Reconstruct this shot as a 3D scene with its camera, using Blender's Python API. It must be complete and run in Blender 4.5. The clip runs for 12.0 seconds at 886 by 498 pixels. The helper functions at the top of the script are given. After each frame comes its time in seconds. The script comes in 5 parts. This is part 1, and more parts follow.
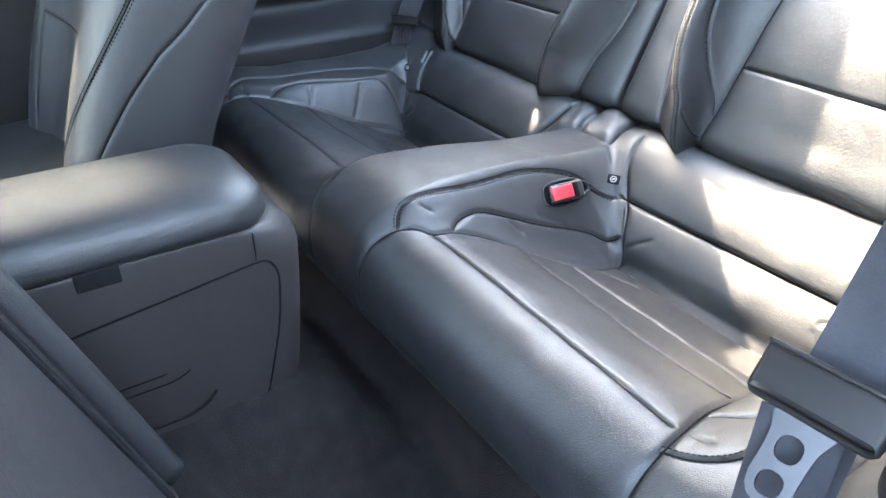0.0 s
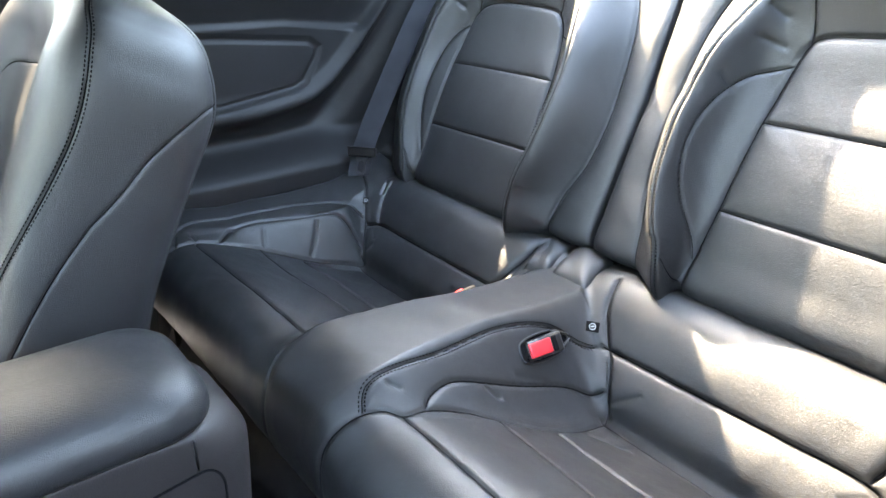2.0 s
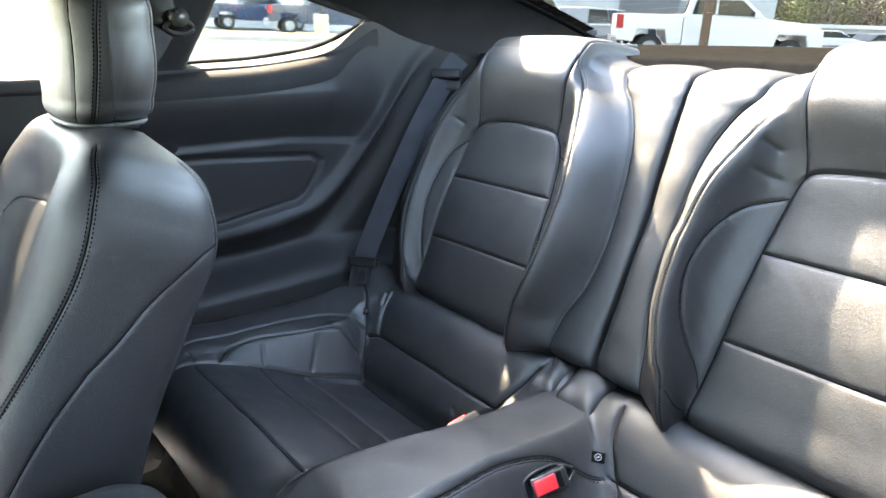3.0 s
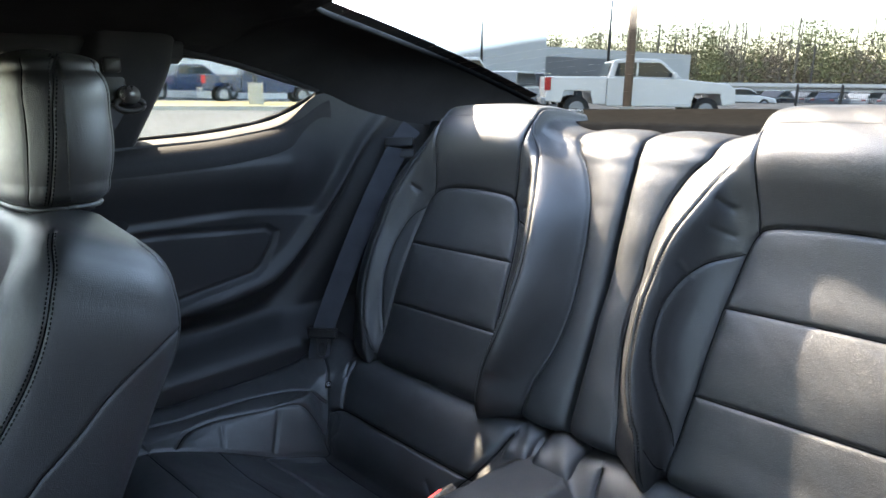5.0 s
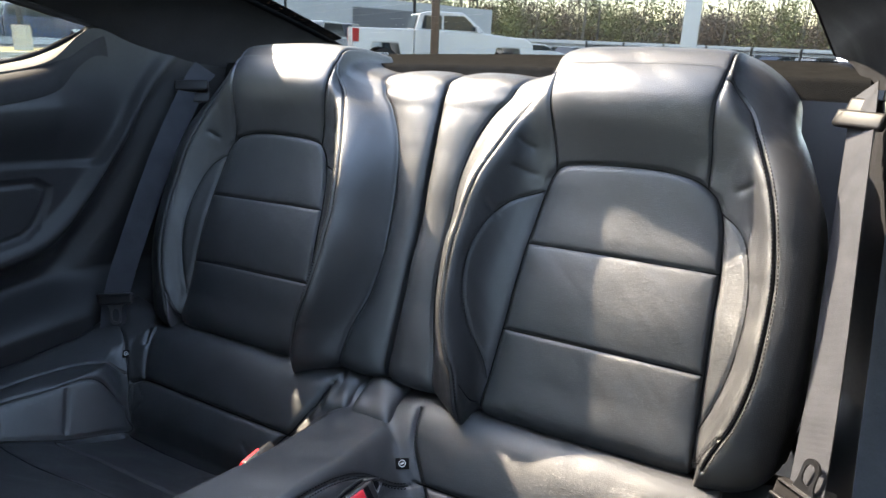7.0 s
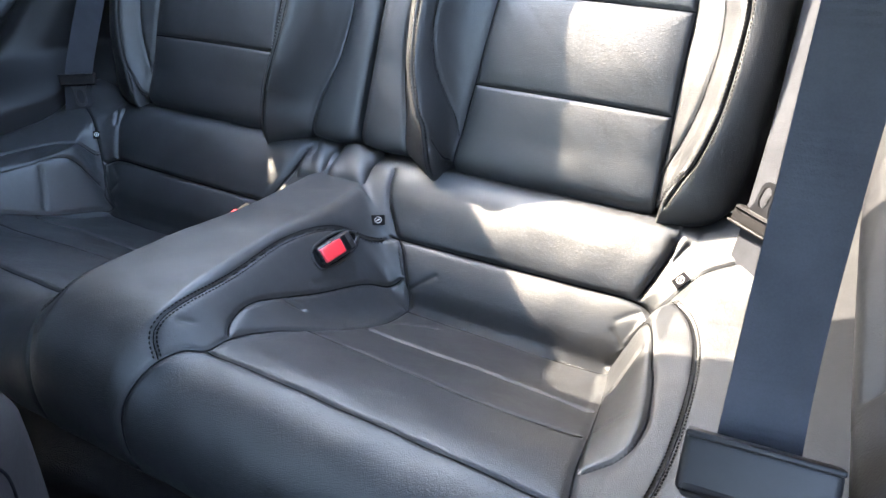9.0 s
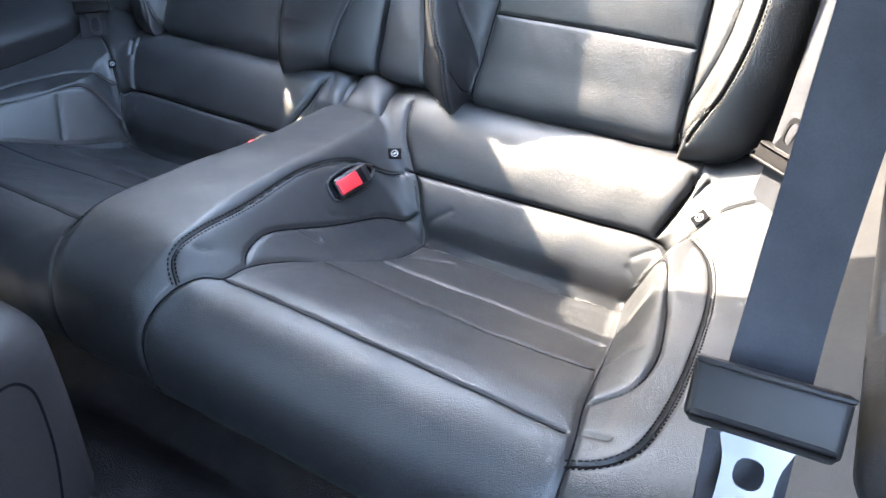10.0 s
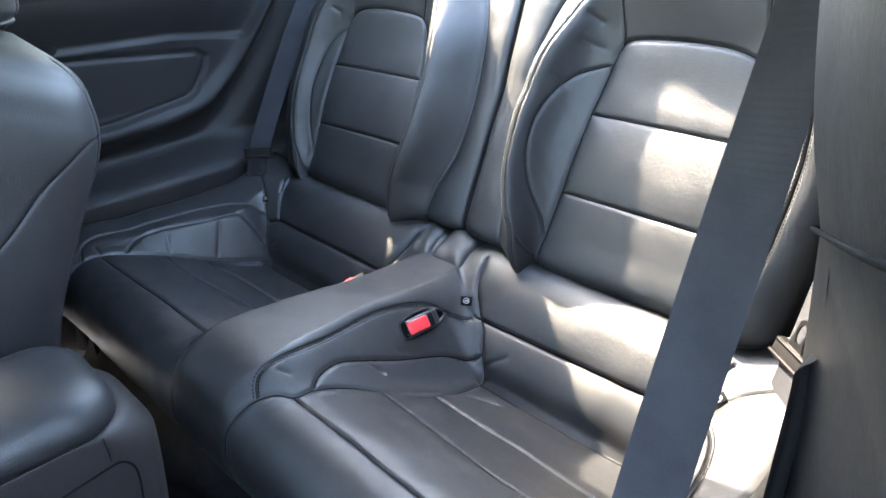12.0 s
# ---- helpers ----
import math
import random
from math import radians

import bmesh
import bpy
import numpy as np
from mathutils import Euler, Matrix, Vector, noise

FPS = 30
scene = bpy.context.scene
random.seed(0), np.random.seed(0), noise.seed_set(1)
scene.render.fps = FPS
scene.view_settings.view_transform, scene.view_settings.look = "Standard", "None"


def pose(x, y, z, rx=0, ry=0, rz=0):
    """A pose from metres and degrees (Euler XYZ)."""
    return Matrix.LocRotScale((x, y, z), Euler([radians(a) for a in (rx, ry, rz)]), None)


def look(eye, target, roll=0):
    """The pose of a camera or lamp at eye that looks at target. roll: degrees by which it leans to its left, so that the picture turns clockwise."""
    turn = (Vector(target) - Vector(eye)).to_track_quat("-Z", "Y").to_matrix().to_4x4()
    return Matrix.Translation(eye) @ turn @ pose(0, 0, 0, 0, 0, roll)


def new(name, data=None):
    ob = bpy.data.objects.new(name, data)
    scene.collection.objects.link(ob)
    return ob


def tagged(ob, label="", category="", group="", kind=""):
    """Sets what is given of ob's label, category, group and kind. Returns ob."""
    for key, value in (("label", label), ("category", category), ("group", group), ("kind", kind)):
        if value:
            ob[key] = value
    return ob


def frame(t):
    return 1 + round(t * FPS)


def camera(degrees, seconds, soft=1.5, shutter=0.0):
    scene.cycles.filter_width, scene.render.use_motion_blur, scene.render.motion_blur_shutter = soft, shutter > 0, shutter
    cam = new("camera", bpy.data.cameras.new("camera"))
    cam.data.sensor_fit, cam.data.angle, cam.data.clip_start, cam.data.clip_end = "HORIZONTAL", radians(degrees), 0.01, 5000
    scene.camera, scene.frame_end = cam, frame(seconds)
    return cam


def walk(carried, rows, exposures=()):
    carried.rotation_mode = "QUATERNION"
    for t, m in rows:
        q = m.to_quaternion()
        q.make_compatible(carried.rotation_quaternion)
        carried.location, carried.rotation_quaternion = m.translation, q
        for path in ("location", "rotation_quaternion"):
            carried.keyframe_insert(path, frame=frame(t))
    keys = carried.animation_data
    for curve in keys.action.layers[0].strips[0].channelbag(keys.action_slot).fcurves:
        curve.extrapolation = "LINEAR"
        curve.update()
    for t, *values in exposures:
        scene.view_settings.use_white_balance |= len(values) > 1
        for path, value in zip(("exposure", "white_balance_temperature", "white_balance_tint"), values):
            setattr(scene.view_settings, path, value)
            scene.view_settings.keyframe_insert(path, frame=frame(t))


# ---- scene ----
cam = camera(66.4, 12.0)
PATH = [
    (0, (0.733, 0.222, 0.838), (-0.654, 1.217, -0.205), 1.7),
    (0.5, (0.71, 0.236, 0.821), (-0.635, 1.33, -0.176), 2.1),
    (1, (0.677, 0.258, 0.843), (-0.675, 1.388, -0.103), 1.7),
    (1.5, (0.652, 0.271, 0.86), (-0.728, 1.414, -0.029), 1.3),
    (2, (0.625, 0.286, 0.889), (-0.79, 1.443, 0.078), 0.9),
    (2.5, (0.603, 0.296, 0.931), (-0.846, 1.474, 0.212), 0.5),
    (3, (0.598, 0.309, 0.97), (-0.878, 1.507, 0.349), 0.3),
    (3.2, (0.595, 0.309, 0.977), (-0.89, 1.517, 0.396), 0.2),
    (4.8, (0.573, 0.297, 0.98), (-0.863, 1.615, 0.534), -1.0),
    (5, (0.565, 0.285, 0.981), (-0.831, 1.644, 0.53), -0.9),
    (5.5, (0.561, 0.299, 0.973), (-0.725, 1.758, 0.507), -0.8),
    (6, (0.547, 0.3, 0.972), (-0.602, 1.859, 0.473), -0.3),
    (6.5, (0.546, 0.311, 0.972), (-0.482, 1.94, 0.436), -0.0),
    (6.7, (0.55, 0.311, 0.97), (-0.44, 1.96, 0.419), -0.0),
    (8.3, (0.583, 0.299, 0.877), (-0.273, 1.906, 0.05), 0.4),
    (8.5, (0.587, 0.289, 0.869), (-0.257, 1.872, -0.017), 0.2),
    (9, (0.595, 0.28, 0.854), (-0.223, 1.792, -0.168), -0.1),
    (9.5, (0.598, 0.279, 0.845), (-0.205, 1.728, -0.276), -0.2),
    (10, (0.598, 0.278, 0.844), (-0.218, 1.683, -0.322), -0.1),
    (10.5, (0.608, 0.28, 0.87), (-0.268, 1.662, -0.28), -0.0),
    (11, (0.604, 0.293, 0.895), (-0.398, 1.66, -0.167), -0.3),
    (11.5, (0.684, 0.302, 0.948), (-0.455, 1.618, -0.038), -1.0),
    (12, (0.764, 0.288, 0.974), (-0.5, 1.553, 0.079), -1.6),
]
EXPOSURES = [(0, 6.91, 8700, 10), (1.2, 6.72, 8950, 10), (2.5, 6.45, 9150, 10), (4.0, 5.54, 8200, 10), (5.0, 5.19, 8100, 10), (6.7, 5.04, 8100, 10), (8.4, 5.68, 7750, 10), (10.0, 6.43, 7800, 10), (11.0, 6.41, 7800, 10), (12.0, 6.11, 8100, 10)]
walk(cam, [(t, look(eye, target, roll)) for t, eye, target, roll in PATH], EXPOSURES)

# ---- light ----
SUN = Vector((-0.687, 0.070, 0.685)).normalized()
world = bpy.data.worlds.new("world")
scene.world = world
world.use_nodes = True
sky = world.node_tree.nodes.new("ShaderNodeTexSky")
sky.sky_type, sky.sun_disc = "NISHITA", False
sky.sun_elevation = math.asin(SUN.z)
sky.sun_rotation = math.atan2(SUN.x, SUN.y)
world.node_tree.links.new(sky.outputs[0], world.node_tree.nodes["Background"].inputs[0])
world.node_tree.nodes["Background"].inputs[1].default_value = 0.23
sun = new("sun", bpy.data.lights.new("sun", "SUN"))
sun.data.energy, sun.data.angle, sun.data.color = 1.5, radians(0.55), (1, .95, .87)
sun.matrix_world = look(SUN * 50, (0, 0, 0))


# ---- materials ----
def material(name, color, rough=.5, metal=0.0, spread=.15, grain=0.0, grain_size=1.0, wear=20.0, pits=False, coat=0.0, spec=.5):
    """A principled material: the colour varies at two scales, with a fine relief. grain: its height in metres; grain_size: metres."""
    m = bpy.data.materials.new(name)
    m.use_nodes = True
    n, l = m.node_tree.nodes, m.node_tree.links
    b = n["Principled BSDF"]
    b.inputs["Metallic"].default_value, b.inputs["Coat Weight"].default_value = metal, coat
    b.inputs["Specular IOR Level"].default_value = spec
    where = n.new("ShaderNodeTexCoord").outputs["Object"]

    def texture(kind, scale):
        t = n.new(kind)
        t.inputs["Scale"].default_value = scale
        l.new(where, t.inputs["Vector"])
        return t
    big, fine = texture("ShaderNodeTexNoise", wear), texture("ShaderNodeTexNoise", wear * 23)
    big.inputs["Detail"].default_value = 4
    both = n.new("ShaderNodeMath")
    both.operation = "MULTIPLY_ADD"
    both.inputs[1].default_value = .4
    l.new(fine.outputs["Fac"], both.inputs[0])
    l.new(big.outputs["Fac"], both.inputs[2])
    ramp = n.new("ShaderNodeMapRange")
    ramp.inputs["From Min"].default_value, ramp.inputs["From Max"].default_value = .45, .95
    ramp.inputs["To Min"].default_value, ramp.inputs["To Max"].default_value = 1 - spread, 1 + spread
    l.new(both.outputs[0], ramp.inputs["Value"])
    mul = n.new("ShaderNodeVectorMath")
    mul.operation = "SCALE"
    mul.inputs[0].default_value = color
    l.new(ramp.outputs[0], mul.inputs["Scale"])
    l.new(mul.outputs[0], b.inputs["Base Color"])
    rr = n.new("ShaderNodeMapRange")
    rr.inputs["From Min"].default_value, rr.inputs["From Max"].default_value = .45, .95
    rr.inputs["To Min"].default_value, rr.inputs["To Max"].default_value = rough * 1.12, rough * .88
    l.new(both.outputs[0], rr.inputs["Value"])
    l.new(rr.outputs[0], b.inputs["Roughness"])
    if grain:
        bump = n.new("ShaderNodeBump")
        bump.inputs["Distance"].default_value = grain
        bump.inputs["Strength"].default_value = 1.0
        if pits:
            cell = texture("ShaderNodeTexVoronoi", 1 / grain_size)
            cell.feature = "SMOOTH_F1"
            warp = texture("ShaderNodeTexNoise", .35 / grain_size)
            add = n.new("ShaderNodeVectorMath")
            add.operation = "MULTIPLY_ADD"
            add.inputs[1].default_value = (.9 * grain_size,) * 3
            l.new(warp.outputs["Color"], add.inputs[0])
            l.new(where, add.inputs[2])
            l.new(add.outputs[0], cell.inputs["Vector"])
            crease = texture("ShaderNodeTexNoise", .18 / grain_size)
            crease.inputs["Detail"].default_value = 3
            total = n.new("ShaderNodeMath")
            total.operation = "MULTIPLY_ADD"
            total.inputs[1].default_value = -1.0
            l.new(cell.outputs["Distance"], total.inputs[0])
            less = n.new("ShaderNodeMath")
            less.operation = "MULTIPLY"
            less.inputs[1].default_value = .5
            l.new(crease.outputs["Fac"], less.inputs[0])
            l.new(less.outputs[0], total.inputs[2])
            l.new(total.outputs[0], bump.inputs["Height"])
        else:
            l.new(texture("ShaderNodeTexNoise", 1 / grain_size).outputs["Fac"], bump.inputs["Height"])
        l.new(bump.outputs[0], b.inputs["Normal"])
    return m


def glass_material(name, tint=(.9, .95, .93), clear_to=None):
    """Thin glass. clear_to: the tint of its upper edge, from which it darkens along y to dim the view out."""
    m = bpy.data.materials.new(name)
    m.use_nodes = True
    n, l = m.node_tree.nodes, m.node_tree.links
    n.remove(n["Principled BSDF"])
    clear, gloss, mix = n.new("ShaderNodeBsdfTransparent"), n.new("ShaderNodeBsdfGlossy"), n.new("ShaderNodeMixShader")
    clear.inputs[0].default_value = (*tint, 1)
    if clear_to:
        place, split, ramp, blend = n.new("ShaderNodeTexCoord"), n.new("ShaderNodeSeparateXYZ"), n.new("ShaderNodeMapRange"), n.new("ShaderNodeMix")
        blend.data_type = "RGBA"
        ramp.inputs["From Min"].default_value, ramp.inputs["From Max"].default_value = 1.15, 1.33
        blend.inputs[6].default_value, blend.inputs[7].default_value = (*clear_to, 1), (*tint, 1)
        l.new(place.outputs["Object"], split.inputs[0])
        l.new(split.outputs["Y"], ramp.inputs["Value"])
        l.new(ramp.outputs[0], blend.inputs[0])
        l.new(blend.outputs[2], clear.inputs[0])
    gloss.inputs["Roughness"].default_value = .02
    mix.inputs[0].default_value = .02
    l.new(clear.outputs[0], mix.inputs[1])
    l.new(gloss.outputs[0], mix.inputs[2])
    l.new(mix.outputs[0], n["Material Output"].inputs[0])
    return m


LEATHER = material("black_leather", (.0112, .0117, .0132), .43, spread=.18, grain=.00042, grain_size=.00095, pits=True, wear=9, spec=.5)
THREAD = material("dark_thread", (.004, .004, .005), .9, wear=60, spec=.05)
PLASTIC = material("grained_plastic", (.0085, .0085, .0095), .50, grain=.00012, grain_size=.0012, pits=True, wear=7, spec=.18)
CONSOLE = material("console_plastic", (.017, .0145, .015), .52, grain=.0002, grain_size=.0014, pits=True, wear=8, spec=.35)
GLOSSY = material("smooth_black_plastic", (.012, .012, .013), .28, wear=15)
CARPET = material("black_carpet", (.011, .0098, .0102), .95, spread=.35, grain=.0025, grain_size=.0018, wear=30, spec=.12)
FELT = material("grey_shelf_felt", (.0062, .0063, .0065), .95, spread=.35, grain=.0012, grain_size=.0018, wear=40, spec=0.0)
CLOTH = material("black_headliner", (.007, .007, .008), .95, spread=.2, grain=.0003, grain_size=.0012, wear=12, spec=.06)
WEBBING = material("belt_webbing", (.014, .015, .019), .8, spread=.15, grain=.0002, grain_size=.0012, wear=30, spec=.2)
RED = material("red_button", (.62, .02, .03), .35, wear=30)
METAL = material("bright_metal", (.065, .066, .072), .36, metal=1.0, wear=60, spread=.06)
GLASS = glass_material("clear_glass", (.31, .32, .31))
# dark low tint tones down the bright view; the clear top lets skylight in
VIEW_DIMMER = glass_material("view_dimming_glass", (.048, .051, .052), (.82, .86, .86))
CLEAR = glass_material("door_glass", (.42, .44, .44))
WIRE = material("heater_wire", (.10, .06, .045), .6, wear=80)
SILL = material("matt_trim_plastic", (.0085, .0085, .0095), .7, grain=.00012, grain_size=.0012, pits=True, wear=7, spec=.08)
SATIN = material("satin_black_plastic", (.010, .0095, .010), .42, grain=.00005, grain_size=.0008, wear=12, spec=.1)
PALE = material("pale_thread", (.30, .30, .30), .7, wear=80)


# ---- shapes ----
X0 = -0.012  # the car's middle


def spline(knots, points):
    """A smooth curve through the points: a function of an array of parameters."""
    k, p = np.array(knots, float), np.array(points, float).reshape(len(knots), -1)
    m = np.gradient(p, k, axis=0)

    def curve(v):
        v = np.clip(np.asarray(v, float), k[0], k[-1])
        i = np.clip(np.searchsorted(k, v, side="right") - 1, 0, len(k) - 2)
        h = (k[i + 1] - k[i])[..., None]
        t = ((v - k[i]) / (k[i + 1] - k[i]))[..., None]
        out = ((2 * t**3 - 3 * t**2 + 1) * p[i] + (t**3 - 2 * t**2 + t) * h * m[i]
               + (3 * t**2 - 2 * t**3) * p[i + 1] + (t**3 - t**2) * h * m[i + 1])
        return out[..., 0] if p.shape[1] == 1 else out
    return curve


def ease(a, b, x):
    t = np.clip((x - a) / (b - a), 0, 1)
    return t * t * (3 - 2 * t)


# the bench: sections (y, z) from the floor over the front roll to under the backrest
V_BENCH = (0, .10, .20, .30, .38, .45, .55, .65, .74, .775, .82, .86, .89, .93, .97, 1.0)
SEAT_SECTION = spline(V_BENCH, ((.70, .165), (.625, .205), (.572, .275), (.573, .350), (.605, .386), (.648, .395), (.75, .362), (.86, .306), (.955, .270), (.980, .269),
                                (.995, .305), (1.011, .336), (1.023, .358), (1.058, .404), (1.098, .430), (1.14, .430)))
HUMP_SECTION = spline(V_BENCH, ((.70, .165), (.625, .205), (.570, .275), (.566, .356), (.590, .402), (.634, .428), (.72, .434), (.83, .426), (.93, .414), (.965, .411),
                                (.99, .409), (1.02, .408), (1.04, .408), (1.07, .410), (1.095, .415), (1.13, .42)))
WING_SECTION = spline(V_BENCH, ((.70, .165), (.625, .205), (.570, .275), (.57, .355), (.60, .395), (.65, .402), (.75, .390), (.86, .388), (.945, .390), (.967, .391),
                                (.988, .392), (1.009, .395), (1.028, .400), (1.058, .412), (1.087, .424), (1.13, .435)))
INNER_CREASE = spline((0, .45, .65, .76, .86, .93, 1.0), (.118, .120, .150, .172, .125, .085, .07))
OUTER_CREASE = spline((0, .45, .65, .76, .86, .97, 1.0), (.515, .510, .485, .470, .500, .505, .505))


def bench(x, v):
    xr = np.abs(x - X0)
    inner, outer = INNER_CREASE(v), OUTER_CREASE(v)
    top = np.minimum(.064 - .020 * ease(.45, .70, v), inner - .058)
    wh = 1 - ease(0, 1, np.clip((xr - top) / (inner + .012 - top), 0, 1) ** 0.8)
    wb = ease(0, 1, np.clip((xr - outer + .008) / .062, 0, 1) ** 1.1)
    p = (SEAT_SECTION(v) * (1 - wh - wb)[..., None] + HUMP_SECTION(v) * wh[..., None] + WING_SECTION(v) * wb[..., None])
    y, z = p[..., 0], p[..., 1]
    z = z + .25 * np.clip(xr - .54, 0, .085) * ease(.3, .5, v) - 40 * np.clip(xr - .63, 0, 1) ** 2
    return np.stack((x + 0 * z, y, z), -1)


# the backrests: section (y, z) from below the cushion's top to the parcel shelf
V_BACK = (0, .1, .2, .3, .4, .5, .65, .8, .9, .95, 1.0, 1.05)
BACK_SECTION = spline(V_BACK, ((1.150, .398), (1.110, .445), (1.131, .502), (1.153, .56), (1.178, .62), (1.206, .68), (1.248, .785), (1.283, .875), (1.301, .916), (1.320, .938),
                               (1.376, .944), (1.45, .932)))
# lines that run up a backrest: from the split at the car's middle to the outer side, out from the middle and proud of the section
_V = (0, .1, .2, .3, .4, .5, .6, .66, .8, .9, 1.0, 1.05)
RAILS = [spline(_V, r) for r in (
    (.002,) * 12,
    (.004,) * 12,
    (.100, .092, .080, .063, .054, .055, .059, .066, .096, .119, .136, .14),
    (.172, .158, .142, .123, .115, .116, .126, .140, .173, .194, .196, .196),
    (.172, .172, .179, .186, .191, .197, .208, .216, .206, .204, .206, .206),
    (.477, .476, .473, .471, .469, .467, .456, .440, .431, .438, .440, .440),
    (.470, .485, .512, .528, .533, .532, .520, .508, .474, .452, .452, .452),
    (.545, .560, .575, .582, .583, .582, .574, .562, .538, .526, .522, .522),
    (.552, .569, .584, .591, .591, .590, .582, .569, .545, .533, .529, .529))]
PROUD = [spline(_V, r) for r in (
    (-.07,) * 12,
    (-.030, -.016, -.012, -.015, -.018, -.020, -.018, -.015, -.008, -.004, -.004, -.004),
    (-.020, -.004, .002, -.008, -.012, -.012, -.010, -.010, -.006, -.002, 0, 0),
    (.010, .038, .066, .075, .074, .071, .064, .052, .030, .015, .003, .003),
    (0, 0, 0, 0, 0, -.003, -.006, .001, .037, .026, .005, .003),
    (0, 0, 0, 0, 0, -.003, -.006, .001, .037, .026, .005, .003),
    (.016, .020, .028, .034, .037, .037, .035, .031, .019, .010, .003, .003),
    (-.020, -.016, -.010, -.004, -.002, -.002, -.004, -.006, -.012, -.016, -.018, -.018),
    (-.13, -.13, -.13, -.13, -.13, -.13, -.13, -.13, -.12, -.11, -.10, -.10))]


def across(rails, u, v):
    """A smooth way from rail to rail; u counts the rails."""
    k = np.stack([r(v) for r in rails])
    i = np.clip(np.floor(u).astype(int), 0, len(rails) - 2)
    t = u - i

    def take(j):
        return np.take_along_axis(k, np.clip(j, 0, len(rails) - 1)[None], 0)[0]
    a, b, c, d = take(i - 1), take(i), take(i + 1), take(i + 2)

    def slope(before, after):
        """No steeper than keeps the way from overshooting."""
        least = np.minimum(np.abs(before), np.abs(after))
        return np.where(before * after > 0, np.sign(before) * np.minimum(np.abs(before + after) / 2, 2.2 * least), 0)
    ta, tb = slope(b - a, c - b), slope(c - b, d - c)
    return (2 * t**3 - 3 * t**2 + 1) * b + (t**3 - 2 * t**2 + t) * ta + (3 * t**2 - 2 * t**3) * c + (t**3 - t**2) * tb


def back(side, u, v):
    """A backrest; side: -1 or 1; u from 0 at the car's middle to 8."""
    d, off = across(RAILS, u, v), across(PROUD, u, v)
    off = off + (.004 + .008 * ease(.66, .76, v) * (1 - ease(.85, .97, v))) * np.sin(np.pi * np.clip(u - 4, 0, 1)) + .007 * np.sin(np.pi * np.clip(u - 1, 0, 1)) * ease(0, .1, v)
    p = BACK_SECTION(v)
    q = BACK_SECTION(v + .004) - BACK_SECTION(v - .004)
    q = q / np.linalg.norm(q, axis=-1, keepdims=True)
    drop = (.030 * (1 - ease(1.8, 4.0, u)) + .008 * (1 - ease(3.4, 4.4, u)) + .055 * np.clip((d - .43) / .105, 0, 1) ** 1.9 * ease(4.5, 5.5, u) + .025 * ease(7, 8, u)) * ease(.62, .95, v)
    return np.stack((X0 + side * d, p[..., 0] - q[..., 1] * off, p[..., 1] + q[..., 0] * off - drop), -1)


def round_section(a, w, t, power):
    """A rounded rectangle: across and thick, for angles a in turns."""
    c, s = np.cos(2 * np.pi * a), np.sin(2 * np.pi * a)
    k = (np.abs(c) ** power + np.abs(s) ** power) ** (-1 / power)
    return w * c * k, t * s * k


FRONT_AXIS = spline((0, .25, .5, .75, 1), ((.335, .25), (.375, .42), (.43, .58), (.495, .73), (.545, .845)))
FRONT_WIDE = spline((0, .3, .6, .8, .9, .96, 1), (.235, .240, .238, .232, .210, .170, .09))
FRONT_THICK = spline((0, .3, .6, .85, .95, 1), (.092, .092, .088, .074, .052, .02))


def front_back(a, v):
    """A front seat's backrest; a in turns from its inner side by its rear face; v from the cushion up."""
    x, t = round_section(a, FRONT_WIDE(v), FRONT_THICK(v), 4.2)
    t = t * np.where(t > 0, 1.35 + .38 * ease(.3, .8, v), 1)
    p = FRONT_AXIS(v)
    q = FRONT_AXIS(v + .01) - FRONT_AXIS(v - .01)
    q = q / np.linalg.norm(q, axis=-1, keepdims=True)
    # the front face is hollowed between its bolsters
    hollow = .045 * np.clip(-t / .08, 0, 1) * np.exp(-(x / .13) ** 4) * (1 - ease(.75, .95, v))
    t = t + hollow
    return np.stack((-.448 + x, p[..., 0] + q[..., 1] * t, p[..., 1] - q[..., 0] * t), -1)


HEAD_AXIS = spline((0, .5, 1), ((.528, .845), (.535, .94), (.540, 1.042)))
HEAD_WIDE = spline((0, .06, .2, .6, .85, .96, 1), (.08, .108, .125, .132, .114, .074, .02))
HEAD_THICK = spline((0, .06, .2, .6, .85, .96, 1), (.036, .050, .058, .062, .055, .040, .012))


def headrest(a, v):
    x, t = round_section(a, HEAD_WIDE(v), HEAD_THICK(v), 3.0)
    t = t * np.where(t > 0, 1.25, 1)
    p = HEAD_AXIS(v)
    t = t + .012 * np.sin(np.pi * v) * np.where(t > 0, -.6, 1)
    return np.stack((-.448 + x, p[..., 0] + t, p[..., 1] + 0 * t), -1)


# ---- helpers of this scene ----
def thing(name, label, category, at=(0, 0, 0), group="", kind=""):
    ob = new(name)
    ob.location = at
    ob.empty_display_size = .05
    return tagged(ob, label, category, group, kind)


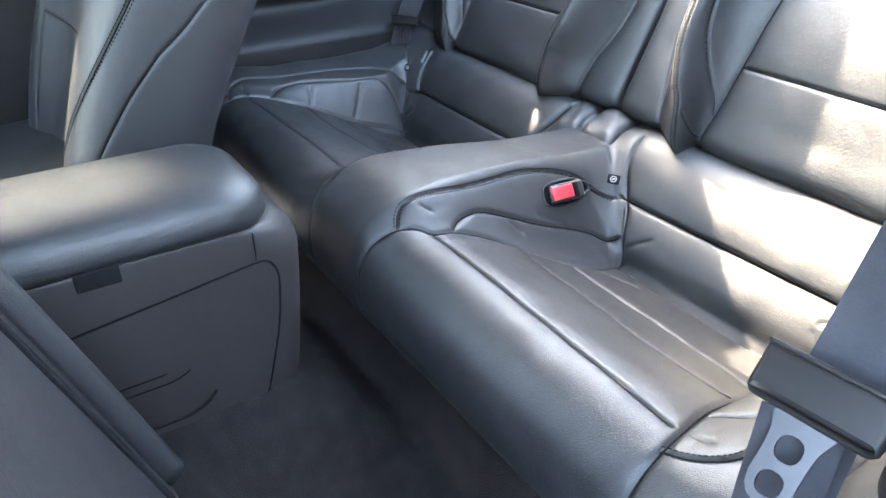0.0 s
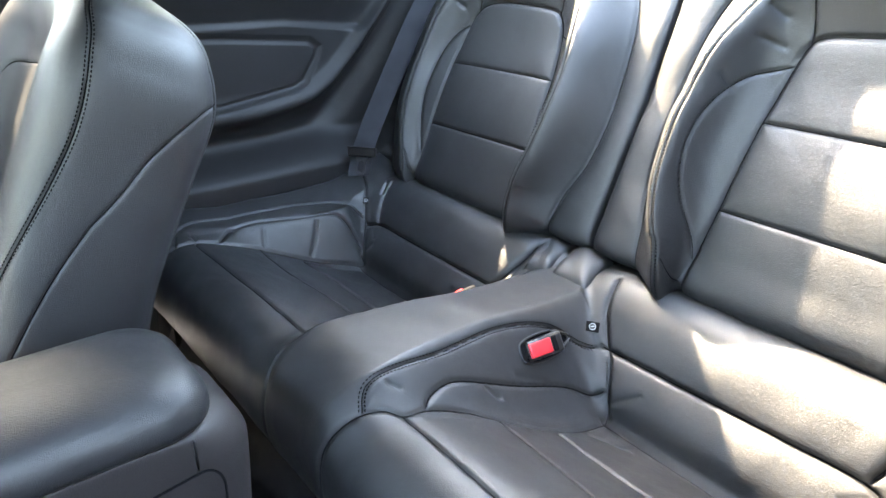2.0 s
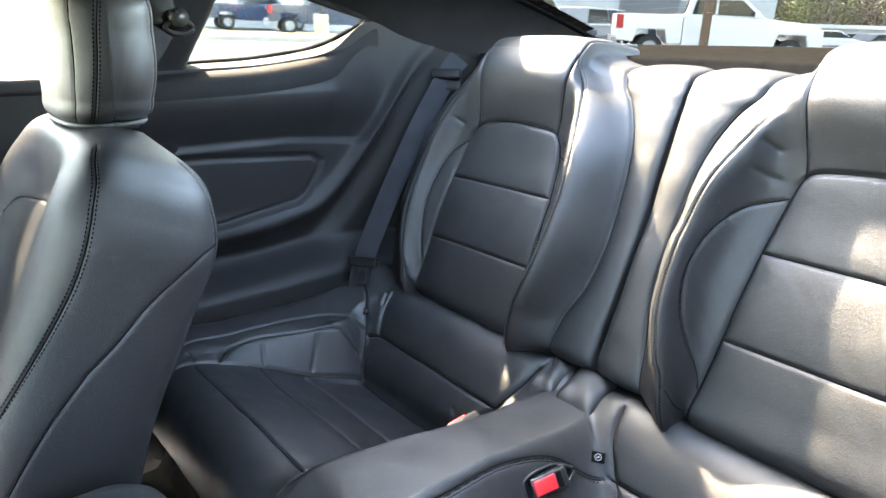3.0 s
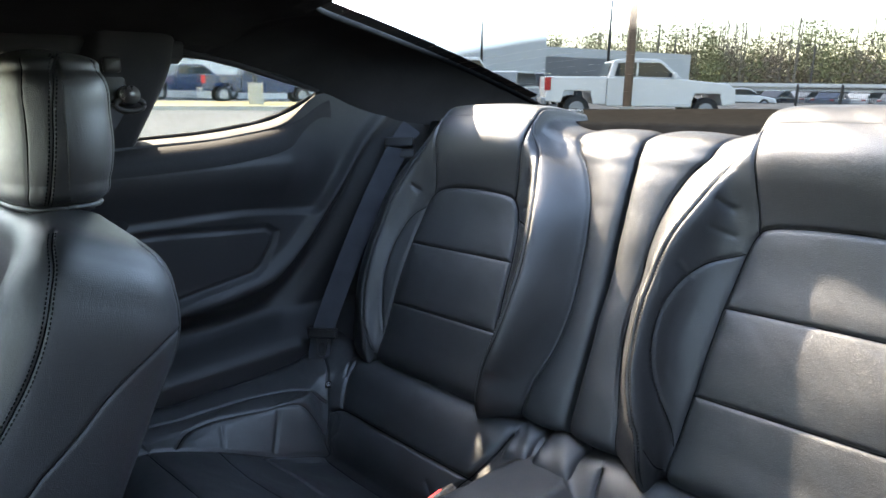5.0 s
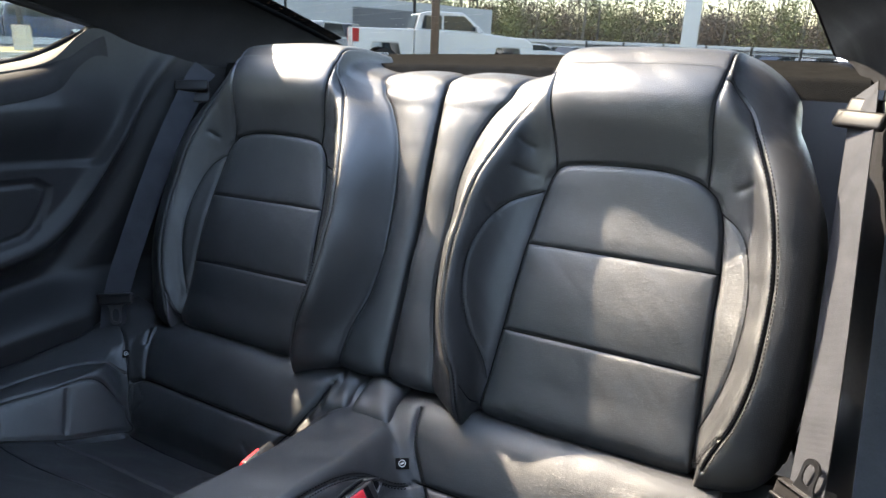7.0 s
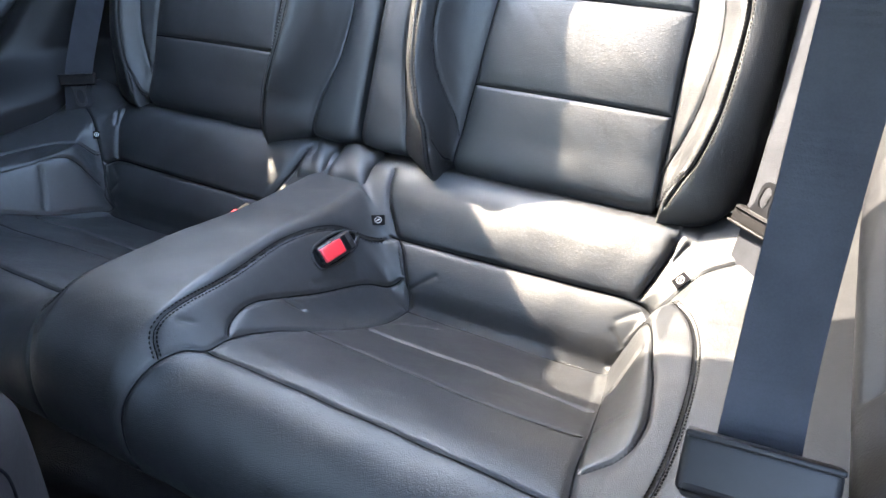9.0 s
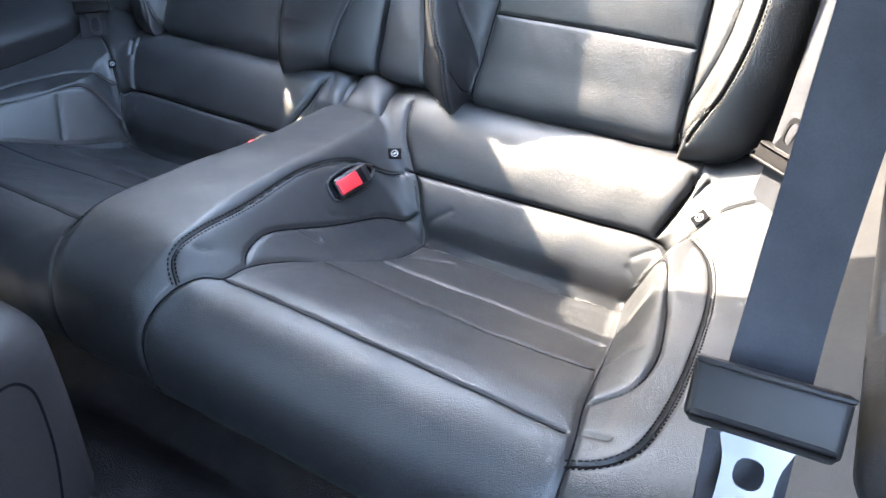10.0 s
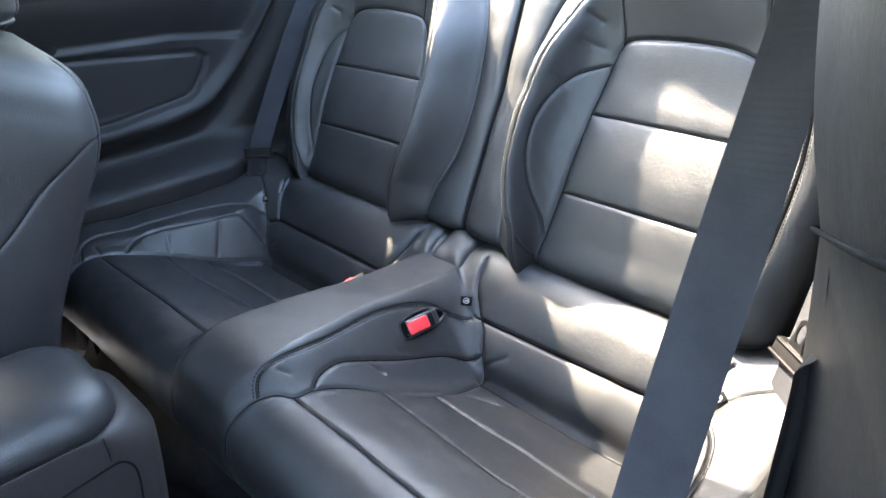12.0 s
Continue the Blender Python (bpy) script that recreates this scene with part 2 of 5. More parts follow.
def part(name, bm, mat, parent=None, label="", smooth=True):
    """Links a bmesh (or a mesh) as one mesh object under a thing or a part."""
    if isinstance(bm, bmesh.types.BMesh):
        me = bpy.data.meshes.new(name)
        bm.to_mesh(me)
        bm.free()
    else:
        me = bm
    for m in (mat if isinstance(mat, (list, tuple)) else (mat,)):
        me.materials.append(m)
    if smooth:
        me.polygons.foreach_set("use_smooth", np.ones(len(me.polygons), bool))
    ob = new(name, me)
    if parent is not None:
        ob.parent = parent
        base = Matrix.Identity(4)
        chain = parent
        while chain is not None:
            base = Matrix.Translation(chain.location) @ base
            chain = chain.parent
        ob.matrix_parent_inverse = base.inverted()
    return tagged(ob, label)


def mesh_from(name, verts, faces):
    me = bpy.data.meshes.new(name)
    me.from_pydata([tuple(v) for v in verts], [], [tuple(f) for f in faces])
    me.update()
    return me


def grid_mesh(name, p, keep=None, close=False):
    """A mesh over a grid of places, of the cells to keep."""
    h, w = p.shape[:2]
    idx = np.arange(h * w).reshape(h, w)
    q = np.stack((idx[:-1, :-1], idx[:-1, 1:], idx[1:, 1:], idx[1:, :-1]), -1).reshape(-1, 4)
    if keep is not None:
        q = q[keep[:-1, :-1].reshape(-1)]
    used, inv = np.unique(q, return_inverse=True)
    pts, q = p.reshape(-1, 3)[used], inv.reshape(-1, 4)
    me = bpy.data.meshes.new(name)
    me.vertices.add(len(pts))
    me.vertices.foreach_set("co", pts.astype(np.float32).ravel())
    me.loops.add(q.size)
    me.loops.foreach_set("vertex_index", q.astype(np.int32).ravel())
    me.polygons.add(len(q))
    me.polygons.foreach_set("loop_start", np.arange(0, q.size, 4, dtype=np.int32))
    me.update(calc_edges=True)
    me.validate()
    return me


def box(size, at=(0, 0, 0), bevel=.004, turn=(0, 0, 0), segments=2):
    bm = bmesh.new()
    bmesh.ops.create_cube(bm, size=1, matrix=pose(*at, *turn) @ Matrix.Diagonal((*size, 1)))
    if bevel:
        bmesh.ops.bevel(bm, geom=bm.edges[:], offset=bevel, segments=segments, profile=.6, affect="EDGES")
    return bm


def tube(points, radius, sides=10, cap=True):
    """A round bar along points."""
    pts = [Vector(p) for p in points]
    verts, faces = [], []
    for i, p in enumerate(pts):
        d = (pts[min(i + 1, len(pts) - 1)] - pts[max(i - 1, 0)]).normalized()
        a = d.orthogonal().normalized() if i == 0 else (a - d * a.dot(d)).normalized()
        b = d.cross(a)
        r = radius[i] if isinstance(radius, (list, tuple)) else radius
        for k in range(sides):
            w = 2 * math.pi * k / sides
            verts.append(p + (a * math.cos(w) + b * math.sin(w)) * r)
        if i:
            for k in range(sides):
                faces.append(((i - 1) * sides + k, (i - 1) * sides + (k + 1) % sides, i * sides + (k + 1) % sides, i * sides + k))
    if cap:
        faces += [tuple(range(sides))[::-1], tuple(range((len(pts) - 1) * sides, len(pts) * sides))]
    return mesh_from("bar", verts, faces)


def ribbon(points, across, width, thick):
    """A flat strap along points; across: its width's direction, one or one a point."""
    pts = [Vector(p) for p in points]
    verts, faces = [], []
    for i, p in enumerate(pts):
        d = (pts[min(i + 1, len(pts) - 1)] - pts[max(i - 1, 0)]).normalized()
        a = Vector(across[i] if isinstance(across[0], (tuple, list, Vector)) else across)
        a = (a - d * a.dot(d)).normalized()
        b = d.cross(a)
        for s, t in ((-1, -1), (1, -1), (1, 1), (-1, 1)):
            verts.append(p + a * (s * width / 2) + b * (t * thick / 2))
        if i:
            for k in range(4):
                faces.append(((i - 1) * 4 + k, (i - 1) * 4 + (k + 1) % 4, i * 4 + (k + 1) % 4, i * 4 + k))
    n = len(pts) - 1
    faces += [(3, 2, 1, 0), (n * 4, n * 4 + 1, n * 4 + 2, n * 4 + 3)]
    return mesh_from("strap", verts, faces)


def slab(outline, direction):
    """A plate: a polygon drawn out along a direction."""
    n, d = len(outline), Vector(direction)
    verts = [Vector(p) for p in outline] + [Vector(p) + d for p in outline]
    return mesh_from("plate", verts, [tuple(range(n))[::-1], tuple(range(n, 2 * n))] + [(i, (i + 1) % n, n + (i + 1) % n, n + i) for i in range(n)])


# ---- the car's shell ----
def structure(name, me, mat, label, smooth=True):
    ob = part(name, me, mat, None, label, smooth)
    ob["kind"] = "structure"
    return ob


def mirrored(p, side):
    q = p.copy()
    q[..., 0] = X0 + side * q[..., 0]
    return q if side > 0 else q[:, ::-1]


TRIM_TOP = spline((.60, .76, .95, 1.06, 1.16, 1.22, 1.30, 1.44), (.893, .895, .905, .925, .982, .955, .925, .900))
LEDGE = spline((.60, .80, .92, 1.02, 1.10, 1.17, 1.24, 1.44), (.560, .565, .575, .605, .675, .77, .88, 1.0))
POCKET = ((.66, .735), (.80, .728), (1.005, .712), (1.03, .694), (1.022, .668), (.990, .622), (.965, .607), (.80, .583), (.66, .575))


def inside(outline, y, z):
    """How far within an outline a place lies (outside: minus)."""
    out, hit = np.full(y.shape, 9.0), np.zeros(y.shape, bool)
    for (y0, z0), (y1, z1) in zip(outline, outline[1:] + outline[:1]):
        t = np.clip(((y - y0) * (y1 - y0) + (z - z0) * (z1 - z0)) / ((y1 - y0) ** 2 + (z1 - z0) ** 2), 0, 1)
        out = np.minimum(out, np.hypot(y - y0 - t * (y1 - y0), z - z0 - t * (z1 - z0)))
        cross = (z0 > z) != (z1 > z)
        hit ^= cross & (y < y0 + (y1 - y0) * (z - z0) / (z1 - z0 if z1 != z0 else 1))
    return np.where(hit, out, -out)


def quarter(y, z, lean=1.0):
    """The inner side panel, out from the car's middle."""
    x = .710 + lean * (-.058 * ease(.72, .845, z) + .034 * ease(.84, .91, z)) * (1 - ease(1.04, 1.20, y))
    r = z - LEDGE(y)
    x = x - .030 * np.exp(-(r / .022) ** 2) * (1 - .5 * ease(1.0, 1.25, y)) + .022 * np.exp(-((r + .070) / .035) ** 2) * (1 - ease(1.05, 1.25, y))
    x = x - .012 * (1 - ease(-.01, .01, z - .745 + .10 * np.clip(y - .95, 0, 1))) * ease(0, .03, r)
    x = x - .105 * ease(1.06, 1.40, y) * (1 - .15 * ease(.7, .95, z)) - .070 * ease(.52, .44, z)
    d = inside(POCKET, y, z)
    return x + .006 * ease(-.001, .006, d) - .004 * ease(.008, .016, d) + .003 * np.exp(-(d / .003) ** 2)


def glass_edge(t):
    return np.stack((.455 + .095 * t - .05 * np.exp(-(t / .05) ** 2), .94 + .80 * t, 1.130 - .19 * t + .010 * np.sin(np.pi * t)), -1)


WINDOW_TOP = spline((0, .25, .45, .6, .8, 1), ((.700, .80, 1.075), (.715, .98, 1.041), (.722, 1.165, .991), (.69, 1.24, .945), (.645, 1.33, .912), (.60, 1.44, .90)))


yy, w = np.meshgrid(np.linspace(.62, 1.44, 330), np.linspace(0, 1, 300))
zz = .12 + (TRIM_TOP(yy) - .12) * w
for side in (-1, 1):
    first, lean = (0, 1.0) if side < 0 else (9, .2)
    structure("side_trim", grid_mesh("side_trim", mirrored(np.stack((quarter(yy, zz, lean), yy, zz), -1)[:, first:], side)), PLASTIC, "dark grey moulded side trim with a recessed pocket panel")
yf, zf = np.meshgrid(np.linspace(.46, .66, 40), np.linspace(.10, .60, 60))
structure("side_trim", grid_mesh("side_trim", mirrored(np.stack((quarter(np.maximum(yf, .645), zf, .2) + .06 * ease(.56, .46, yf), yf, zf), -1), 1)), PLASTIC, "dark grey moulded trim at the foot of the pillar")
t, w = np.meshgrid(np.linspace(0, 1, 120), np.linspace(0, 1, 50))
p = glass_edge(t) * (1 - w[..., None]) + WINDOW_TOP(t) * w[..., None]
p[..., 2] += .022 * np.sin(np.pi * w) * (1 - .5 * t)
seam = np.abs(t - .10 - .05 * w)
p[..., 2] += .004 * np.exp(-(seam / .006) ** 2)
for side in (-1, 1):
    structure("rear_pillar", grid_mesh("rear_pillar", mirrored(p, side)), CLOTH, "black rear pillar trim")
xx, yy = np.meshgrid(np.linspace(-.74, .74, 90), np.linspace(-.24, .94, 90))
side_drop = .075 * (np.clip(np.abs(xx) - .40, 0, 1) / .32) ** 1.6
p = np.stack((X0 + xx, yy, 1.142 - side_drop - .03 * ease(.0, -.24, yy) - .01 * ease(.8, .94, yy)), -1)
structure("ceiling", grid_mesh("ceiling", p), CLOTH, "black headliner")
p2 = p.copy()
p2[..., 2] += .04
structure("roof", grid_mesh("roof", p2[:, ::-1]), PLASTIC, "dark roof panel over the headliner")
# outer skins, so that no daylight comes through the trim
for side in (-1, 1):
    yy, w = np.meshgrid(np.linspace(.5, 1.9, 30), np.linspace(0, 1, 10))
    zz = .0 + (np.minimum(TRIM_TOP(yy), .95) - .01) * w
    structure("body_side", grid_mesh("body_side", mirrored(np.stack((.80 + 0 * yy, yy, zz), -1), side)), PLASTIC, "dark body side behind the trim")
    t, w = np.meshgrid(np.linspace(0, 1, 30), np.linspace(0, 1, 8))
    a = glass_edge(t) + np.array((0, 0, .03))
    shut = ease(.45, .53, t)[..., None]
    b = WINDOW_TOP(t) + np.array((.01, 0, .03)) + shut * np.array((.06, .02, -.06))
    structure("body_pillar", grid_mesh("body_pillar", mirrored(a * (1 - w[..., None]) + b * w[..., None], side)), PLASTIC, "dark body panel of the rear pillar")
structure("body_rear", slab(((-.8, 1.9, 0), (.8, 1.9, 0), (.8, 1.9, .93), (-.8, 1.9, .93)), (0, .02, 0)), PLASTIC, "dark tail panel behind the shelf", False)

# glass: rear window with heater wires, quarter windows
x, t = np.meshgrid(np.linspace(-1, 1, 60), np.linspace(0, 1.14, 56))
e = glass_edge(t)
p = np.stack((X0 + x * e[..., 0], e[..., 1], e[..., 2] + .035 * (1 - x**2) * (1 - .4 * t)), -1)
window_rear = structure("window_rear", grid_mesh("window_rear", p[:, ::-1]), VIEW_DIMMER, "rear window with heater wires, its tint graded to dim the view out")
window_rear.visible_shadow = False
x, t = np.meshgrid(np.linspace(-1.05, 1.05, 60), np.linspace(-.02, .030, 8))
e = glass_edge(np.maximum(t, 0))
structure("rear_header", grid_mesh("rear_header", np.stack((X0 + x * e[..., 0], .94 + .80 * t, e[..., 2] + .035 * (1 - x**2) - .008), -1)), CLOTH, "black cloth header above the rear window")
verts, faces = [], []
for k in range(19):
    tt = .06 + .047 * k
    e0 = glass_edge(np.array([tt]))[0]
    for i, xx in enumerate(np.linspace(-.96, .96, 30)):
        for s in (-1, 1):
            verts.append((X0 + xx * e0[0], e0[1] + s * .0005, e0[2] + .035 * (1 - xx**2) * (1 - .4 * tt) - .002))
        if i:
            b = len(verts)
            faces.append((b - 4, b - 2, b - 1, b - 3))
part("heater_wires", mesh_from("heater_wires", verts, faces), WIRE, window_rear, "thin brown heater wires", False)["kind"] = "stuff"
for side in (-1, 1):
    rim = []
    for t in np.linspace(0, 1, 40):
        q = glass_edge(np.array([t]))[0]
        rim.append((X0 + side * q[0], q[1], q[2] + .006))
    part("seal", tube(rim, .006, 6), CLOTH, window_rear, "black rubber seal")
QUARTER_RIM = [(.742, .765, .900), (.745, .90, .906), (.744, 1.02, .921), (.738, 1.08, .938), (.731, 1.13, .962), (.725, 1.172, .988), (.72, 1.10, 1.008), (.715, .98, 1.040), (.704, .84, 1.068), (.705, .825, 1.06), (.742, .765, .900)]
for side in (-1, 1):
    rim = [(X0 + side * a, b, c) for a, b, c in QUARTER_RIM]
    w = structure("window_quarter", slab(rim[:-1], (side * .004, 0, 0)), GLASS, "small curved quarter window", False)
    w.visible_shadow = False
    part("seal", tube(rim, .0065, 8), CLOTH, w, "black rubber seal")

lower = spline((-.25, 0, .2, .4, .6, .8, 1), [(.738, .66, .894)] + QUARTER_RIM[:6])
k, w = np.meshgrid(np.linspace(-.25, 1, 70), np.linspace(0, 1, 14))
a = lower(k) + np.array((-.003, 0, .001))
low = TRIM_TOP(a[..., 1]) - .050
face = quarter(a[..., 1], low)
inner = np.stack((face - .003, a[..., 1], low), -1)
brow = np.stack((np.minimum(face - .012, a[..., 0] - .030), a[..., 1], a[..., 2] - .004), -1)
w = w[..., None]
p = a * (1 - w) ** 2 + 2 * brow * w * (1 - w) + inner * w ** 2
for side in (-1, 1):
    structure("window_sill", grid_mesh("window_sill", mirrored(p if side < 0 else p[:, 15:], side)), SILL, "rounded dark sill below the quarter window")
structure("door_sill", box((.16, 1.35, .30), (.79, -.10, .07), .03), PLASTIC, "dark door sill")

# shelf, floor, tunnel
xx, yy = np.meshgrid(np.linspace(-.60, .60, 160), np.linspace(1.385, 1.80, 80))
zz = .913 + .013 * ease(1.42, 1.78, yy) + .010 * np.cos(xx * 2.2) - .03 * ease(1.40, 1.385, yy) 
shelf = structure("parcel_shelf", grid_mesh("shelf", np.stack((X0 + xx, yy, zz), -1)), FELT, "grey felt parcel shelf behind the backrests")
for x in (-.33, .30):
    part("anchor_cover", box((.09, .045, .008), (x, 1.52, .936), .003), GLOSSY, shelf, "small black anchor cover")
xx, yy = np.meshgrid(np.linspace(-.70, .70, 220), np.linspace(-.6, .72, 150))
zz = .09 + .125 * (1 - ease(.085, .24, np.abs(xx))) * (1 - ease(.50, .62, yy)) + .20 * ease(.60, .70, yy) + .0012 * np.sin(xx * 170 + np.sin(yy * 90)) * np.sin(yy * 150 + np.sin(xx * 77))
structure("floor", grid_mesh("floor", np.stack((X0 + xx, yy, zz), -1)), CARPET, "black floor carpet rising over the tunnel")

structure("seat_bulkhead", slab(((-.66, 1.165, .05), (.64, 1.165, .05), (.64, 1.165, .425), (-.66, 1.165, .425)), (0, .02, 0)), CLOTH, "black panel behind the rear bench", False)

# front part of the shell: doors, pillars, dash, windscreen frame
left_door = structure("door_left", grid_mesh("door_left", np.stack((np.full((20, 40), -.735) + .03 * np.sin(np.linspace(0, 3, 20))[:, None], np.tile(np.linspace(-.55, .66, 40), (20, 1)), np.tile(np.linspace(.1, .872, 20)[:, None], (1, 40))), -1)), PLASTIC, "dark door trim below its window")
part("door_top", box((.07, 1.22, .03), (-.76, .055, .872), .012), PLASTIC, left_door)
part("lock_knob", tube(((-.735, .42, .862), (-.722, .42, .862)), .011, 20), METAL, left_door, "round chrome lock button")
for side in (-1, 1):
    lean = (.705, .700, .697, .692, .680, .655) if side < 0 else (.690, .678, .671, .661, .626, .585)
    front, wide = (.60, .145) if side < 0 else (.44, .30)
    k, z = np.meshgrid(np.linspace(0, 1, 40), np.linspace(.1 if side < 0 else .60, 1.09, 70))
    p = np.stack((np.interp(z, (.1, .62, .70, .80, .92, 1.09), lean) + (.04 if side < 0 else .015) * np.abs(2 * k - 1) ** 7 + (.05 * ease(.3, 0, k) if side < 0 else .13 * (1 - k)), front + (wide + .05 * ease(.85, 1.05, z)) * k + np.interp(z, (.1, .85, 1.09), (-.02, 0, .05)), z), -1)
    pil = structure("pillar_middle", grid_mesh("pillar_middle", mirrored(p, side)), PLASTIC if side > 0 else CLOTH, "dark middle pillar trim with a fine joint")
    q = p[np.argmin(np.abs(z[:, 0] - .785))]
    rise = .03 if side < 0 else .12
    part("joint", tube([(X0 + side * (a - .001 - .29 * rise * (1 - i / 39)), b, d + rise * (1 - i / 39)) for i, (a, b, d) in enumerate(q)], .0016, 6), THREAD, pil, "dark joint line")
for side in (-1, 1):
    structure("pillar_front", tube([(X0 + side * .66, -.20, 1.07), (X0 + side * .70, -.45, .92), (X0 + side * .74, -.90, .74)], .035, 8), CLOTH, "black windscreen pillar")
    structure("roof_rail", tube([(X0 + side * .67, -.22, 1.07), (X0 + side * .71, .3, 1.08), (X0 + side * .705, .85, 1.07)], .03, 8), CLOTH, "black roof rail")
structure("window_front", slab([(X0 - .66, -.22, 1.10), (X0 + .66, -.22, 1.10), (X0 + .72, -.95, .74), (X0 - .72, -.95, .74)], (0, -.003, .004)), CLEAR, "windscreen", False)
pane = structure("window_left", slab([(-.745, -.50, .885), (-.745, .66, .885), (-.70, .66, 1.07), (-.69, -.20, 1.07)], (-.004, 0, 0)), CLEAR, "door window", False)
pane.visible_shadow = False
door = structure("door_right", slab([(.80, -.55, .05), (1.50, .02, .05), (1.50, .02, .88), (.80, -.55, .88)], (.03, -.09, 0)), PLASTIC, "dark trim of the open door", False)
part("window_frame", tube([(.80, -.57, .88), (.98, -.43, 1.02), (1.20, -.25, 1.10), (1.42, -.07, 1.08), (1.52, .0, .88)], .018, 8), CLOTH, door, "black window frame")
# an added wall, out of view, that cuts the low daylight entering here
structure("light_block_wall", slab(((1.9, -2.6, -.4), (1.9, 2.6, -.4), (1.9, 2.6, 1.25), (1.9, -2.6, 1.25)), (.1, 0, 0)), PLASTIC, "unseen dark wall added to block low daylight from the open door", False)
structure("dash", box((1.5, .45, .55), (X0, -1.0, .45), .06), PLASTIC, "dark dashboard below the windscreen")


# ---- upholstery ----
def line_on(surface, points, step=.002):
    """A smooth line over a surface, through points of its two parameters: places and parameters, evenly spaced."""
    pts = np.array(points, float)
    k = np.arange(len(pts))
    fine = np.stack([spline(k, pts[:, i])(np.linspace(0, len(pts) - 1, 60 * len(pts))) for i in (0, 1)], -1) if len(pts) > 2 else pts[0] + (pts[1] - pts[0]) * np.linspace(0, 1, 120)[:, None]
    p = surface(fine[:, 0], fine[:, 1])
    s = np.concatenate(([0], np.cumsum(np.linalg.norm(np.diff(p, axis=0), axis=1))))
    even = np.linspace(0, s[-1], max(3, int(s[-1] / step)))
    return np.stack([np.interp(even, s, p[:, i]) for i in range(3)], -1), np.stack([np.interp(even, s, fine[:, i]) for i in (0, 1)], -1)


def nearness(p, line, reach):
    """The distance of each place to a line, where it is within reach."""
    flat = p.reshape(-1, 3)
    lo, hi = line.min(0) - reach, line.max(0) + reach
    idx = np.nonzero(np.all((flat > lo) & (flat < hi), axis=1))[0]
    out = np.full(len(flat), 9.0)
    for c in np.array_split(idx, max(1, len(idx) * len(line) // 4000000 + 1)):
        if len(c):
            out[c] = np.sqrt(((flat[c, None] - line[None]) ** 2).sum(-1).min(1))
    return out.reshape(p.shape[:2])


def normals_of(p):
    n = np.cross(np.gradient(p, axis=1), np.gradient(p, axis=0))
    return n / np.maximum(np.linalg.norm(n, axis=-1, keepdims=True), 1e-12)


def normal_at(surface, a, b, flip=1):
    e = 1e-3
    n = np.cross(surface(a + e, b) - surface(a - e, b), surface(a, b + e) - surface(a, b - e)) * flip
    return n / np.maximum(np.linalg.norm(n, axis=-1, keepdims=True), 1e-12)


def ripples(p, size, seed):
    """A soft unevenness between -1 and 1."""
    rng = np.random.default_rng(seed)
    out = np.zeros(p.shape[:2])
    for i in range(7):
        k = rng.normal(size=3)
        k = k / np.linalg.norm(k) * 6.28 / size * rng.uniform(.6, 1.6)
        out += np.sin(p @ k + rng.uniform(0, 6.28) + 1.3 * np.sin(p @ (k[[1, 2, 0]] * .7)))
    return out / 4


def sampled(values, first, second, a, b):
    """A grid's values (rows: second, columns: first) at places between its lines."""
    i = np.clip(np.searchsorted(first, a) - 1, 0, len(first) - 2)
    j = np.clip(np.searchsorted(second, b) - 1, 0, len(second) - 2)
    s = np.clip((a - first[i]) / (first[i + 1] - first[i]), 0, 1)
    t = np.clip((b - second[j]) / (second[j + 1] - second[j]), 0, 1)
    return (values[j, i] * (1 - s) + values[j, i + 1] * s) * (1 - t) + (values[j + 1, i] * (1 - s) + values[j + 1, i + 1] * s) * t


def sink(p, seams):
    """How far a cover is drawn in by its seams: (line, depth, width, pillow, pillow's reach)."""
    d, soft = np.zeros(p.shape[:2]), np.zeros(p.shape[:2])
    for line, depth, width, pillow, reach in seams:
        r = nearness(p, line, reach * 2.6)
        d = np.maximum(d, 1.35 * depth * np.exp(-(r / width) ** 1.4))
        soft = np.maximum(soft, pillow * np.exp(-(r / reach) ** 2))
    return d + soft


def stitches(lines, gap, lift=.0005, pitch=.0052, long=.0040, wide=.0017):
    """Threads along lines of (places, normals), in two rows or, with no gap, one."""
    verts, faces = [], []
    for p, n in lines:
        s = np.concatenate(([0], np.cumsum(np.linalg.norm(np.diff(p, axis=0), axis=1))))
        for row in ((-gap, gap) if gap else (0,)):
            for at in np.arange(pitch / 2, s[-1] - pitch / 2, pitch):
                c, m = [np.array([np.interp(at, s, q[:, i]) for i in range(3)]) for q in (p, n)]
                t = np.array([np.interp(at + .002, s, p[:, i]) - np.interp(at - .002, s, p[:, i]) for i in range(3)])
                t = t / np.linalg.norm(t)
                m = m - t * (m @ t)
                m = m / np.linalg.norm(m)
                w = np.cross(m, t)
                c = c + w * row + m * lift
                k = len(verts)
                for a, b, h in ((-1, 0, 0), (-.6, -1, 0), (.6, -1, 0), (1, 0, 0), (.6, 1, 0), (-.6, 1, 0), (-.45, 0, 1), (.45, 0, 1)):
                    verts.append(c + t * a * long / 2 + w * b * wide / 2 + m * h * .0008)
                faces += [(k, k + 1, k + 6), (k + 1, k + 2, k + 7, k + 6), (k + 2, k + 3, k + 7), (k + 3, k + 4, k + 7), (k + 4, k + 5, k + 6, k + 7), (k + 5, k, k + 6)]
    return mesh_from("threads", verts, faces)


def creases(lines, radius=.0010):
    """Thin dark lines laid in the seams, standing in for the shade of the creases."""
    out = bmesh.new()
    for p in lines:
        me = tube([tuple(q) for q in p[::2]], radius, 4)
        out.from_mesh(me)
        bpy.data.meshes.remove(me)
    return out


